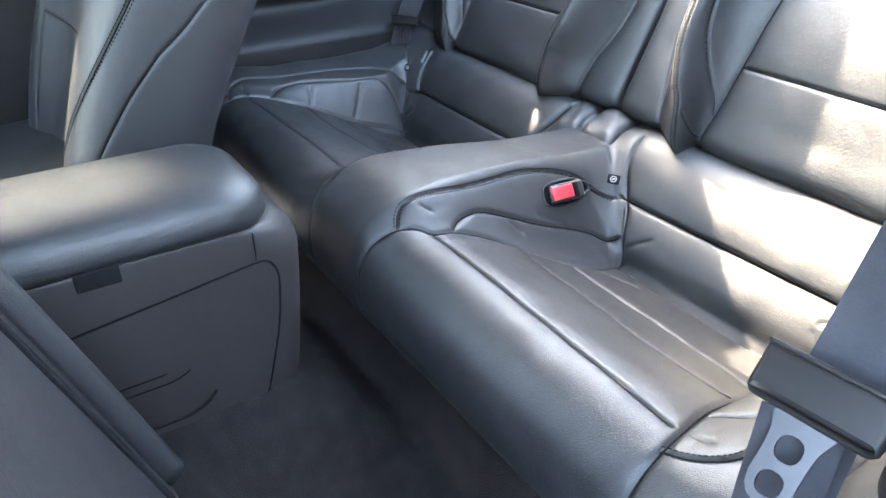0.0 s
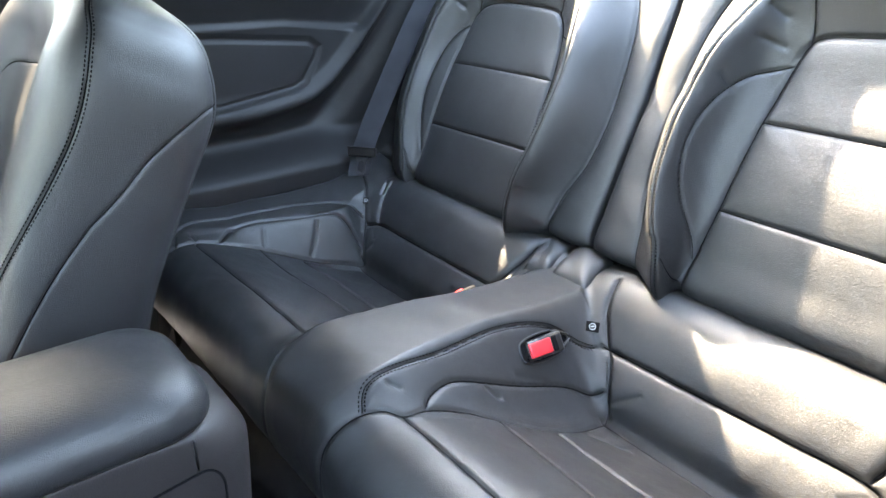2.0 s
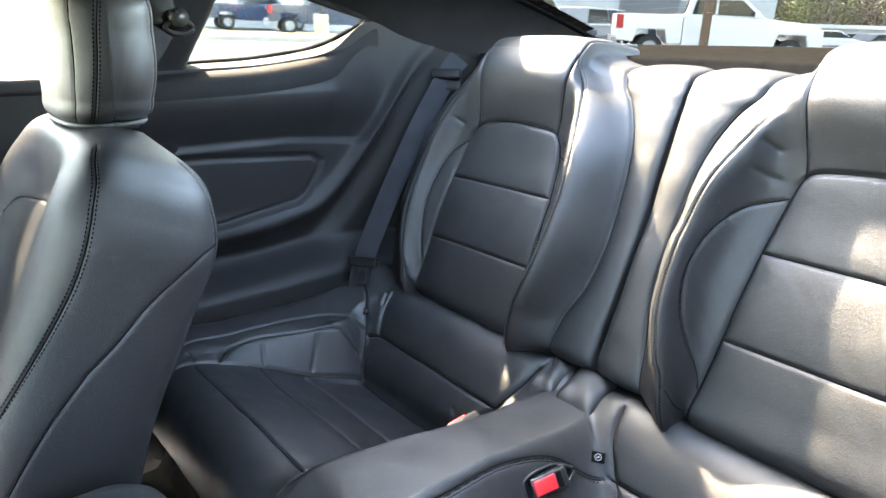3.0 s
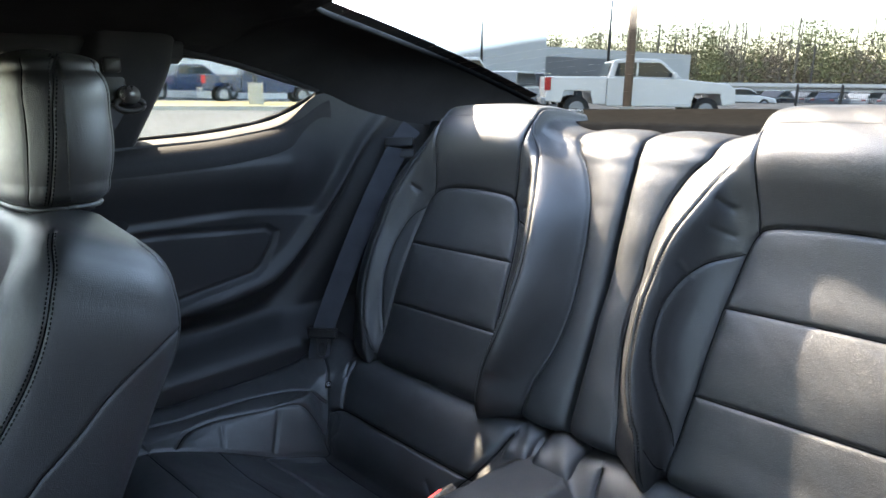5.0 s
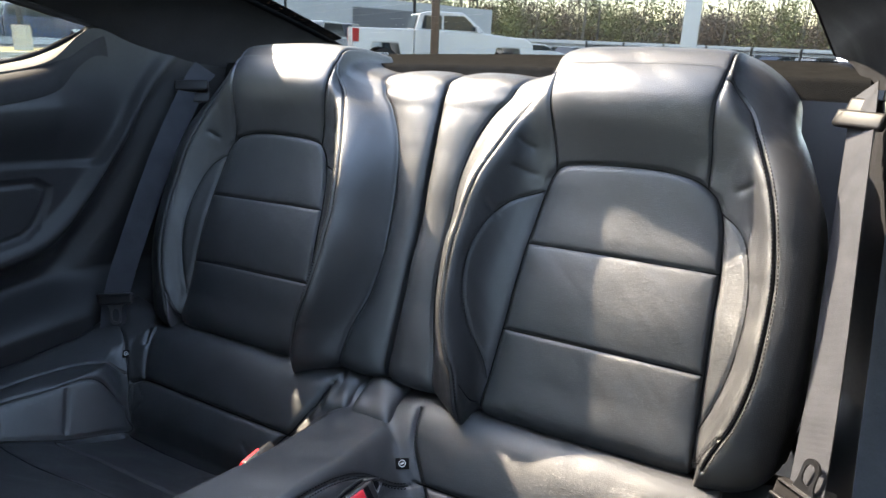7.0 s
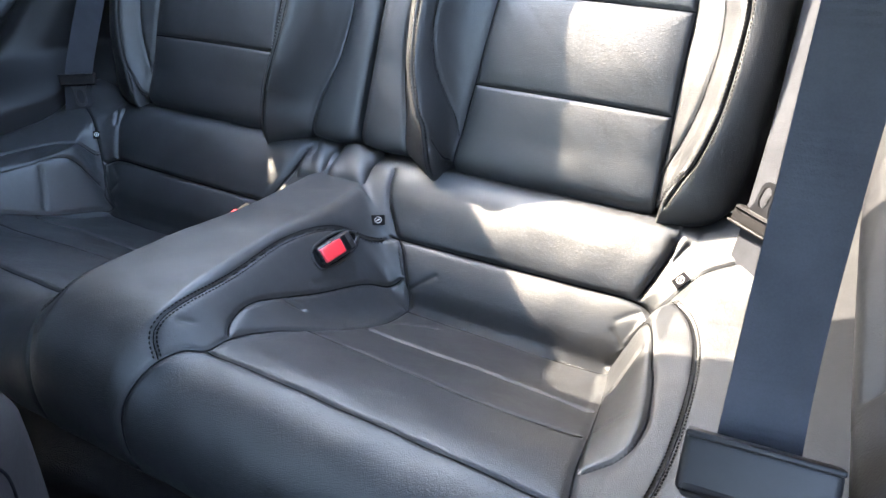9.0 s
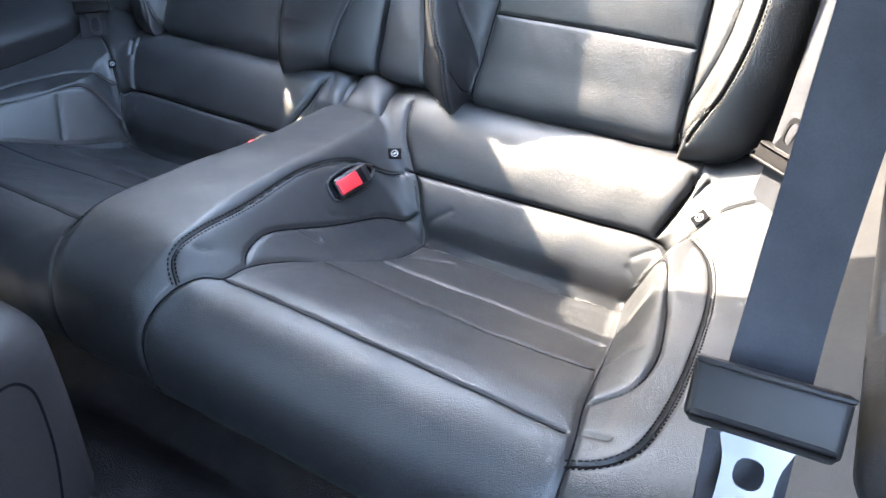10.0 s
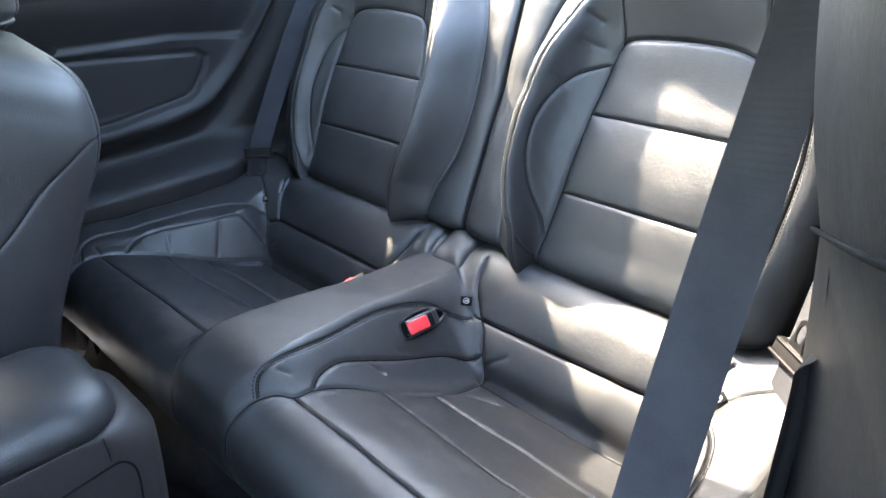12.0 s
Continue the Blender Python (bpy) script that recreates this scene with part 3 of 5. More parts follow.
# the cushion's seams: out from the middle, along the section; then depth, width, pillow, reach; rows of thread
BENCH_SEAMS = [
    (((.118, .462), (.25, .460), (.40, .455), (.512, .450)), .0035, .0026, .003, .016, 0),
    (((.150, .578), (.27, .571), (.37, .560), (.44, .559), (.500, .563)), .0014, .0022, .001, .010, 0),
    (((.180, .655), (.34, .652), (.490, .640)), .0030, .0030, .003, .014, 0),
    (((.172, .765), (.33, .760), (.470, .765)), .0060, .0040, .006, .016, 0),
    (((.072, .20), (.074, .289), (.079, .331), (.088, .384), (.095, .414), (.105, .444), (.118, .464), (.119, .504), (.130, .549), (.146, .585), (.170, .66), (.176, .76)), .0035, .0028, .002, .012, 0),
    (((.092, .411), (.077, .436), (.072, .465), (.071, .564), (.060, .666), (.067, .741), (.087, .80), (.112, .865)), .0034, .0022, .0014, .008, 2),
    (((.115, .501), (.104, .522), (.097, .560), (.101, .606), (.121, .723), (.150, .81)), .0042, .0026, .002, .012, 1),
    (((.118, .880), (.26, .882), (.39, .884), (.485, .884), (.510, .862)), .0055, .0032, .005, .018, 0),
    (((.176, .762), (.160, .805), (.143, .855), (.120, .893), (.095, .925), (.085, .96)), .0060, .0040, .004, .014, 0),
    (((.524, .401), (.560, .426), (.577, .467), (.584, .563), (.580, .657), (.566, .73), (.543, .80), (.520, .866)), .0034, .0022, .0012, .009, 2),
    (((.486, .785), (.500, .83), (.520, .872), (.537, .893), (.565, .915), (.592, .93), (.63, .945)), .0028, .0022, .002, .012, 0),
    (((.518, .501), (.544, .527), (.554, .567), (.547, .619), (.534, .675), (.512, .745), (.494, .795)), .0042, .0026, .002, .010, 1),
    (((.527, .30), (.525, .401), (.521, .45), (.512, .50), (.503, .564), (.490, .646), (.472, .765), (.486, .785)), .0045, .0034, .003, .014, 0),
    (((.512, .952), (.508, .930), (.487, .890)), .0060, .0040, .004, .012, 0),
    (((.516, .96), (.512, .94)), .003, .0030, .002, .010, 0),
    (((.530, .955), (.518, .93)), .004, .0030, .002, .008, 0),
    (((.083, .478), (.090, .486)), .0026, .0030, .001, .008, 0),
    (((.105, .604), (.117, .612)), .0030, .0026, .002, .008, 0),
    (((.495, .66), (.520, .688)), .0030, .0030, .001, .008, 0),
    (((.508, .575), (.535, .585)), .0018, .0030, .001, .010, 0),
    (((.522, .455), (.546, .452)), .0025, .0034, .001, .010, 0),
    (((.498, .795), (.468, .832)), .0013, .0040, .0005, .010, 0),
    (((.496, .872), (.470, .850)), .0012, .0036, .0005, .010, 0),
    (((.165, .80), (.205, .835)), .0018, .0040, .001, .010, 0),
    (((.185, .70), (.235, .725)), .0012, .0050, .0005, .012, 0),
    (((.100, .66), (.112, .70)), .0016, .0040, .0005, .010, 0),
]
HUMP_EDGE = spline((0, .2, .29, .331, .384, .414, .444, .464, .504, .549, .585, .66, .76, .80, .88, .925, .96, 1.0), (.072, .072, .074, .079, .088, .095, .105, .118, .119, .130, .146, .170, .176, .160, .125, .095, .085, .075))
WING_EDGE = spline((0, .30, .40, .45, .50, .564, .646, .765, .81, .86, .89, .93, .96, 1.0), (.53, .527, .525, .521, .512, .503, .490, .471, .490, .505, .490, .508, .514, .514))


def build_bench():
    seat = thing("rear_bench", "black leather rear bench cushion with two buckets and a raised middle", "seat", (X0, .85, .1))
    xs = np.linspace(X0 - .65, X0 + .65, 621)
    vs = np.interp(np.linspace(0, 1, 500), np.linspace(0, 1, 9), (0, .16, .30, .42, .52, .66, .79, .90, 1.0))
    x, v = np.meshgrid(xs, vs)
    p = bench(x, v)
    n = normals_of(p)
    n = n * np.sign((n @ np.array((0, -.6, 1.0))).mean())
    xr = np.abs(x - X0)
    hump, wing = xr < HUMP_EDGE(v), xr > WING_EDGE(v)
    seatpart = ~hump & ~wing
    even = .0012 * ripples(p, .15, 3) + .0004 * ripples(p, .055, 4)
    # the pads swell between their seams
    even = even + .005 * np.where(seatpart, np.sin(np.pi * np.clip((v - .885) / .105, 0, 1)), 0) + .006 * np.where(seatpart, np.sin(np.pi * np.clip((v - .765) / .115, 0, 1)), 0)
    seams, double, single, deep = [], [], [], []
    for pts, depth, width, pillow, reach, rows in BENCH_SEAMS:
        pillow *= .45
        for side in (-1, 1):
            line, par = line_on(bench, [(X0 + side * a, b) for a, b in pts])
            seams.append((line, depth, width, pillow, reach))
            m = normal_at(bench, par[:, 0], par[:, 1])
            m = m * np.sign(m @ np.array((0, -.4, 1.0)))[:, None]
            base = sampled(even, xs, vs, par[:, 0], par[:, 1]) - pillow
            if len(pts) > 2:
                deep.append(line + m * (base - depth)[:, None])
            if rows:
                lift = sampled(even, xs, vs, par[:, 0], par[:, 1]) - (pillow if rows == 2 else .6 * depth + pillow)
                (double if rows == 2 else single).append((line + m * lift[:, None], m))
    d = even - sink(p, seams)
    p = p + n * d[..., None]
    areas = [("hump_cover", hump, "smooth black leather cover over the raised middle")]
    for side in (-1, 1):
        on = np.sign(x - X0) == side
        areas += [("front_roll", on & seatpart & (v < .458), ""), ("seat_panel", on & seatpart & (v >= .458) & (v < .765), ""),
                  ("lower_pad", on & seatpart & (v >= .765) & (v < .883), ""), ("upper_pad", on & seatpart & (v >= .883), ""), ("side_wing", on & wing, "")]
    for name, keep, label in areas:
        part(name, grid_mesh(name, p, keep), LEATHER, seat, label)
    part("seam_shade", creases(deep), THREAD, seat, "dark line in place of the shade deep in the seams", False)["kind"] = "stuff"
    part("double_stitching", stitches(double, .0036), THREAD, seat, "two rows of dark thread", False)["kind"] = "stuff"
    part("single_stitching", stitches(single, .0, lift=.0004), THREAD, seat, "one row of dark thread", False)["kind"] = "stuff"


BACK_SEAMS = [
    (((2, .0), (2, .3), (2, .6), (2, .9), (2, 1.0)), .0040, .0028, .003, .014, 0),
    (((3, .10), (3, .3), (3, .5), (3, .7), (3, .85), (3.5, .88), (3.9, .90)), .0034, .0022, .0012, .009, 2),
    (((4, .0), (4, .2), (4, .45), (4, .6), (4.03, .640), (4.10, .655), (4.3, .662), (4.6, .664), (4.83, .655), (4.95, .635), (5, .6), (5, .45), (5, .2), (5, 0)), .0048, .0032, .004, .016, 0),
    (((4.04, .645), (4, .70), (4, .8), (4, .90), (4, .97), (4, 1.03)), .0028, .0026, .0015, .014, 0),
    (((4.94, .640), (5, .70), (5, .8), (5, .90), (5, .97), (5, 1.03)), .0028, .0026, .0015, .014, 0),
    (((6, .12), (6, .3), (6, .5), (6, .7), (6, .82), (5.6, .865), (5.1, .875)), .0034, .0022, .0012, .009, 2),
    (((4, .297), (4.5, .296), (5, .293)), .0035, .0026, .003, .016, 0),
    (((4, .498), (4.5, .497), (5, .495)), .0035, .0026, .003, .016, 0),
    (((4, .604), (3.65, .565), (3.42, .493), (3.38, .39), (3.55, .297), (3.85, .215), (4, .17)), .0032, .0020, .002, .010, 1),
    (((5, .600), (5.19, .569), (5.30, .519), (5.35, .436), (5.33, .354), (5.2, .255), (5, .18)), .0032, .0020, .002, .010, 1),
    (((3.25, .15), (3.7, .12), (4, .11)), .0025, .0020, .001, .008, 0),
    (((5, .115), (5.4, .13), (5.9, .18)), .0025, .0020, .001, .008, 2),
    (((3.42, .700), (3.72, .685)), .0030, .0045, .001, .012, 0),
    (((3.50, .640), (3.85, .632)), .0020, .0040, .001, .010, 0),
    (((3.38, .560), (3.60, .540)), .0022, .0036, .001, .010, 0),
    (((5.25, .640), (5.50, .650)), .0022, .0040, .001, .010, 0),
]


def build_back(side):
    seat = thing("passenger_seat", "black leather rear seat with stitched side bolsters and a ribbed back", "seat", (X0 + side * .32, 1.2, .4), "rear seats")
    us = np.unique(np.concatenate([np.linspace(i, i + 1, c) for i, c in enumerate((10, 46, 30, 36, 132, 38, 40, 12))]))
    vs = np.interp(np.linspace(0, 1, 350), (0, .08, .92, 1), (0, .09, .95, 1.05))
    u, v = np.meshgrid(us, vs)

    def surface(a, b):
        return back(side, a, b)
    p = surface(u, v)
    n = normals_of(p) * -side
    n = n * np.sign((n @ np.array((0, -1.0, .4))).mean())
    even = .0010 * ripples(p, .13, 5 + side) + .0003 * ripples(p, .05, 9 + side)
    even = even + .0018 * np.where((u > 4) & (u < 5) & (v < .66), 1, 0) * np.abs(np.sin(np.pi * (v - .297) / .2)) * ease(4, 4.2, u) * (1 - ease(4.8, 5, u))
    seams, double, single, deep = [], [], [], []
    for pts, depth, width, pillow, reach, rows in BACK_SEAMS:
        pillow *= .5
        line, par = line_on(surface, pts)
        seams.append((line, depth, width, pillow, reach))
        m = normal_at(surface, par[:, 0], par[:, 1])
        m = m * np.sign(m @ np.array((0, -1.0, .4)))[:, None]
        base = sampled(even, us, vs, par[:, 0], par[:, 1]) - pillow
        if len(pts) > 2:
            deep.append(line + m * (base - depth)[:, None])
        if rows:
            lift = sampled(even, us, vs, par[:, 0], par[:, 1]) - (pillow if rows == 2 else .6 * depth + pillow)
            (double if rows == 2 else single).append((line + m * lift[:, None], m))
    d = even - sink(p, seams)
    d = d * ease(0, .02, v)
    p = p + n * d[..., None]
    if side < 0:
        p, u, v = p[:, ::-1], u[:, ::-1], v[:, ::-1]
    top = .664 - .075 * np.clip(np.abs(u - 4.5) * 2, 0, 1) ** 9
    insert = (u >= 4) & (u < 5) & (v < top)
    if side < 0:
        insert = (u > 4) & (u <= 5) & (v < top)
    head = (u > 3.85) & (u < 5.3) & ~insert & (v >= .58)
    rest = ~insert & ~head
    areas = [("insert_panel", insert & (v < .297)), ("insert_panel", insert & (v >= .297) & (v < .497)), ("insert_panel", insert & (v >= .497)), ("head_panel", head),
             ("middle_pad", rest & (u < 2)), ("inner_side", rest & (u >= 2) & (u < 3)), ("inner_bolster", rest & (u >= 3) & (u < 4.5)),
             ("outer_bolster", rest & (u >= 4.5) & (u < 6)), ("outer_side", rest & (u >= 6))]
    for name, keep in areas:
        part(name, grid_mesh(name, p, keep), LEATHER, seat)
    part("seam_shade", creases(deep), THREAD, seat, "dark line in place of the shade deep in the seams", False)["kind"] = "stuff"
    part("double_stitching", stitches(double, .0036), THREAD, seat, "two rows of dark thread", False)["kind"] = "stuff"
    part("single_stitching", stitches(single, .0, lift=.0004), THREAD, seat, "one row of dark thread", False)["kind"] = "stuff"


build_bench()
build_back(-1)
build_back(1)


# ---- buckles, tags, belts ----
def on_bench(x, v):
    a, b = np.array([x]), np.array([v])
    n = normal_at(bench, a, b)[0]
    n = n * np.sign(n @ np.array((0, -.4, 1.0)))
    return Vector(bench(a, b)[0]), Vector(n)


def frame_at(origin, normal, along):
    """A pose whose z is the normal and whose x runs along."""
    z = Vector(normal).normalized()
    x = (Vector(along) - z * Vector(along).dot(z)).normalized()
    m = Matrix((x, z.cross(x), z)).transposed().to_4x4()
    m.translation = origin
    return m


def moved(bm, m):
    bm.transform(m)
    return bm


def rounded(points, times=3):
    for _ in range(times):
        points = [q for (a, b), (c, d) in zip(points, points[1:] + points[:1]) for q in ((.75 * a + .25 * c, .75 * b + .25 * d), (.25 * a + .75 * c, .25 * b + .75 * d))]
    return points


def pierced(outline, holes, thick):
    """A flat plate with openings, both drawn as (x, y) loops."""
    bm = bmesh.new()
    for loop in (outline, *holes):
        vs = [bm.verts.new((x, y, 0)) for x, y in loop]
        for i, v in enumerate(vs):
            bm.edges.new((v, vs[(i + 1) % len(vs)]))
    bmesh.ops.triangle_fill(bm, use_beauty=True, use_dissolve=False, edges=bm.edges[:])
    r = bmesh.ops.extrude_face_region(bm, geom=bm.faces[:])
    bmesh.ops.translate(bm, vec=(0, 0, thick), verts=[v for v in r["geom"] if isinstance(v, bmesh.types.BMVert)])
    bmesh.ops.recalc_face_normals(bm, faces=bm.faces[:])
    return bm


def build_buckle(side):
    o, n = on_bench(X0 + side * .085, .724)
    m = frame_at(o + n * .0005, n, (side * .03, 1, -.05))
    b = thing("seat_belt_buckle", "black seat belt buckle with a red button, set in leather", "buckle", o, "rear belt buckles")
    rim = rounded([(-.040, -.018), (-.044, .002), (-.038, .019), (.028, .020), (.054, .004), (.052, -.006), (.028, -.020)], 2)
    # slot and mouth are solid dark pieces standing in for shaded openings
    part("slot", moved(pierced(rim, [], .0012), m), THREAD, b, "dark plate in place of the shade inside the leather slot", False)
    part("slot_edge", tube([tuple(m @ Vector((x, y, .001))) for x, y in rim + rim[:1]], .0016, 6), LEATHER, b, "rolled leather edge of the slot")
    tilt = m @ pose(-.003, 0, .005, 0, -9, 0)
    part("housing", moved(box((.062, .029, .020), (0, 0, 0), .005, segments=3), tilt), GLOSSY, b)
    button = moved(box((.038, .021, .009), (-.0105, 0, .0085), .0025, segments=3), tilt)
    part("release_button", button, RED, b, "glossy red push button")
    part("mouth", moved(box((.008, .022, .004), (.0155, 0, .0092), .001), tilt), THREAD, b, "dark block in place of the shade inside the latch opening")
    for s in (-1, 1):
        fold = [tuple(m @ Vector(q)) for q in ((.024, s * .017, .001), (.042, s * .009, .004), (.058, s * .003, .001))]
        part("flap", tube(fold, [.001, .003, .001], 8), LEATHER, b)


def build_tag(x, v, along, size=.016):
    o, n = on_bench(x, v)
    m = frame_at(o + n * .0022, n, along)
    tag = thing("cover_tag", "small black fabric tag with a pale round emblem", "tag", o, "cover tags")
    part("cloth", moved(box((size * 1.25, size, .0016), (0, 0, 0), .0006), m), THREAD, tag)
    ring = tube([m @ Vector((size * .30 * math.cos(k * .5236), size * .30 * math.sin(k * .5236), .0011)) for k in range(13)], .0006, 5)
    part("emblem_ring", ring, PALE, tag, "pale woven ring")
    part("emblem_bar", moved(box((size * .34, size * .13, .0008), (0, 0, .0010), .0003, (0, 0, 25)), m), PALE, tag, "pale woven bar")


for side in (-1, 1):
    build_buckle(side)
build_tag(.080, .889, (.4, .6, -.3))
build_tag(.522, .903, (.75, .65, 0))
build_tag(-.549, .893, (.75, -.65, 0), .012)
# the small pad between the hump and the backrests
pad = thing("middle_bolster", "small puffed leather pads between the backrests", "seat pad", (X0, 1.08, .40))
for x0, x1, lift in ((-.082, -.030, 0), (-.026, .052, .004)):
    a, w = np.meshgrid(np.linspace(0, 1, 26), np.linspace(0, 1, 26))
    puff = np.sqrt(np.clip(1 - (2 * a - 1) ** 4, 0, 1) * np.clip(1 - (2 * w - 1) ** 4, 0, 1))
    pp = np.stack((X0 + x0 + (x1 - x0) * a - .012 * w, 1.050 + .085 * w, .392 + .030 * w + (.020 + lift) * puff + .0015 * np.sin(a * 9 + w * 5)), -1)
    part("puff", grid_mesh("puff", pp), LEATHER, pad)
    part("puff_seam", tube([tuple(q) for q in pp[:, 25]], .0016, 6), THREAD, pad, "dark seam")


def strap(parent, points, acrosses, width=.047, thick=.0014, name="webbing", label=""):
    k = np.arange(len(points))
    t = np.linspace(0, len(points) - 1, 16 * len(points))
    c, a = spline(k, points)(t), spline(k, acrosses)(t)
    ob = part(name, ribbon(c.tolist(), [tuple(r) for r in a], width, thick), WEBBING, parent, label)
    ob.data.polygons.foreach_set("use_smooth", np.zeros(len(ob.data.polygons), bool))
    return ob


def build_tongue(parent, m, wide=.066, tall=.030, plate=(.030, .050), openings=((.20, .50), (.62, .90))):
    """A belt's latch: a plastic bar with lipped edges above a metal plate with two openings."""
    part("bar", moved(box((wide, tall, .012), (0, 0, 0), .005, segments=3), m), SATIN, parent, "satin black plastic")
    part("bar_flange", moved(box((wide * .99, .0035, .017), (0, tall * .47, .001), .0014, segments=2), m), SATIN, parent, "thin raised upper edge")
    part("bar_lip", moved(box((wide * .94, tall * .26, .015), (0, -tall * .42, 0), .0045, segments=3), m), SATIN, parent)
    w, h = plate
    y0 = -tall / 2
    hole = .27 if len(openings) > 1 else .32
    outline = rounded([(-w * .75, y0 + .004), (-w * .62, y0 - h * .10), (-w * .47, y0 - h * .30), (-w * .5, y0 - h), (w * .5, y0 - h), (w * .47, y0 - h * .30), (w * .62, y0 - h * .10), (w * .75, y0 + .004)], 2)
    holes = [rounded([(-w * hole, y0 - h * a), (w * hole, y0 - h * a), (w * hole, y0 - h * b), (-w * hole, y0 - h * b)], 2) for a, b in openings]
    part("latch_plate", moved(pierced(outline, holes, .0026), m), METAL, parent, "bright steel plate with rounded openings", False)


# rear belts
for side in (-1, 1):
    belt = thing("rear_seat_belt", "dark grey seat belt hanging down beside the rear backrest", "seat belt", (X0 + side * .61, 1.2, .5), "rear seat belts")
    o = .0 if side < 0 else -.005
    pts = [(X0 + side * (.598 + o), 1.335, .905), (X0 + side * (.600 + o), 1.300, .868), (X0 + side * (.603 + o), 1.215, .745), (X0 + side * (.607 + o), 1.130, .595), (X0 + side * (.606 + o), 1.070, .480), (X0 + side * (.60 + o), 1.045, .40)]
    strap(belt, pts, [(-side * .57, .68, -.47), (-side * .57, .68, -.47), (-side * .6, .66, -.44), (-side * .66, .62, -.40), (-side * .72, .60, -.30), (-side * .72, .60, -.30)], .046)
    m = frame_at(Vector(pts[4]) + Vector((-side * .004, -.006, -.004)), (-side * .62, -.75, .25), (-side * .78, .62, 0))
    build_tongue(belt, m, .064, .020, (.021, .040), ((.22, .84),))
    m = frame_at(Vector(pts[1]) + Vector((-side * .002, -.004, .004)), (-side * .55, -.70, .45), (side * .78, -.62, 0))
    part("guide", moved(box((.066, .022, .012), (0, 0, 0), .004), m), SATIN, belt, "black plastic belt guide")
    part("guide_bezel", moved(box((.070, .034, .008), (0, .016, -.012), .004), m), SATIN, belt)

# the near front belt, hanging from the middle pillar
belt = thing("front_seat_belt", "dark grey front seat belt with its latch, hanging from the pillar", "seat belt", (.62, .62, .6))
line = [(.606, .832, 1.03), (.612, .770, .90), (.615, .722, .80), (.617, .674, .70), (.620, .627, .605), (.626, .584, .52), (.640, .54, .38), (.655, .50, .22)]
strap(belt, line, [(.95, -.35, 0), (.95, -.2, 0), (.93, .1, 0), (.92, .35, 0), (.92, .4, 0), (.95, .2, 0), (.9, .36, 0), (.9, .36, 0)], .046, .0013)
m = frame_at(Vector((.624, .574, .566)), (.03, -.80, .60), (1, .09, .01))
build_tongue(belt, m, .078, .034, (.028, .056))
strap(belt, [(.622, .566, .553), (.632, .550, .47), (.650, .53, .35), (.665, .50, .22)], [(.9, .36, 0)] * 4, .0475, .0013, "lower_webbing")
for side in (-1, 1):
    ring = thing("belt_guide_loop", "black plastic belt guide loop on the middle pillar", "belt guide", (X0 + side * .68, .73, .99), "belt guide loops")
    b = X0 + side * .665
    back_by = .10 if side > 0 else 0
    part("slider", box((.016, .045, .10), (b + side * .01, .715 + back_by, 1.02), .006, (0, side * 10, 0)), SATIN, ring)
    part("push_button", box((.012, .030, .026), (b - side * .004, .715 + back_by, 1.035), .006), SATIN, ring)
    part("loop", tube([(b - side * .012, .735 + back_by + .024 * math.cos(k * .5236), .968 + .011 * math.sin(k * .5236)) for k in range(13)], .005, 8), SATIN, ring)
    part("bolt_cap", tube(((b + side * .01, .735 + back_by, .985), (b - side * .022, .735 + back_by, .985)), .016, 16), GLOSSY, ring)
far_belt = thing("front_seat_belt", "dark grey front seat belt hanging against the far pillar", "seat belt", (-.67, .7, .6))
strap(far_belt, [(-.660, .700, .965), (-.672, .60, .80), (-.68, .54, .5), (-.69, .50, .2)], [(.1, 1, 0)] * 4, .047)


# ---- front seats and console ----
FRONT_SEAMS = [
    (((-.125, .14), (-.098, .238), (-.049, .398), (.02, .548), (.054, .654), (.095, .75), (.128, .785)), .0022, .0018, .0005, .006, 0),
    (((.125, .10), (.125, .35), (.125, .6), (.122, .78), (.115, .90), (.10, .96)), .0022, .0018, .0005, .006, 1),
    (((.84, .20), (.875, .376), (.920, .582), (.930, .70), (.915, .83), (.885, .94)), .0022, .0018, .0005, .006, 2),
    (((.832, .10), (.836, .40), (.832, .60), (.82, .70), (.79, .725), (.75, .735), (.71, .725), (.68, .70), (.668, .60), (.664, .40), (.668, .1)), .0022, .0018, .0005, .006, 0),
    (((.836, .45), (.75, .44), (.664, .45)), .0022, .0018, .0005, .006, 0),
]


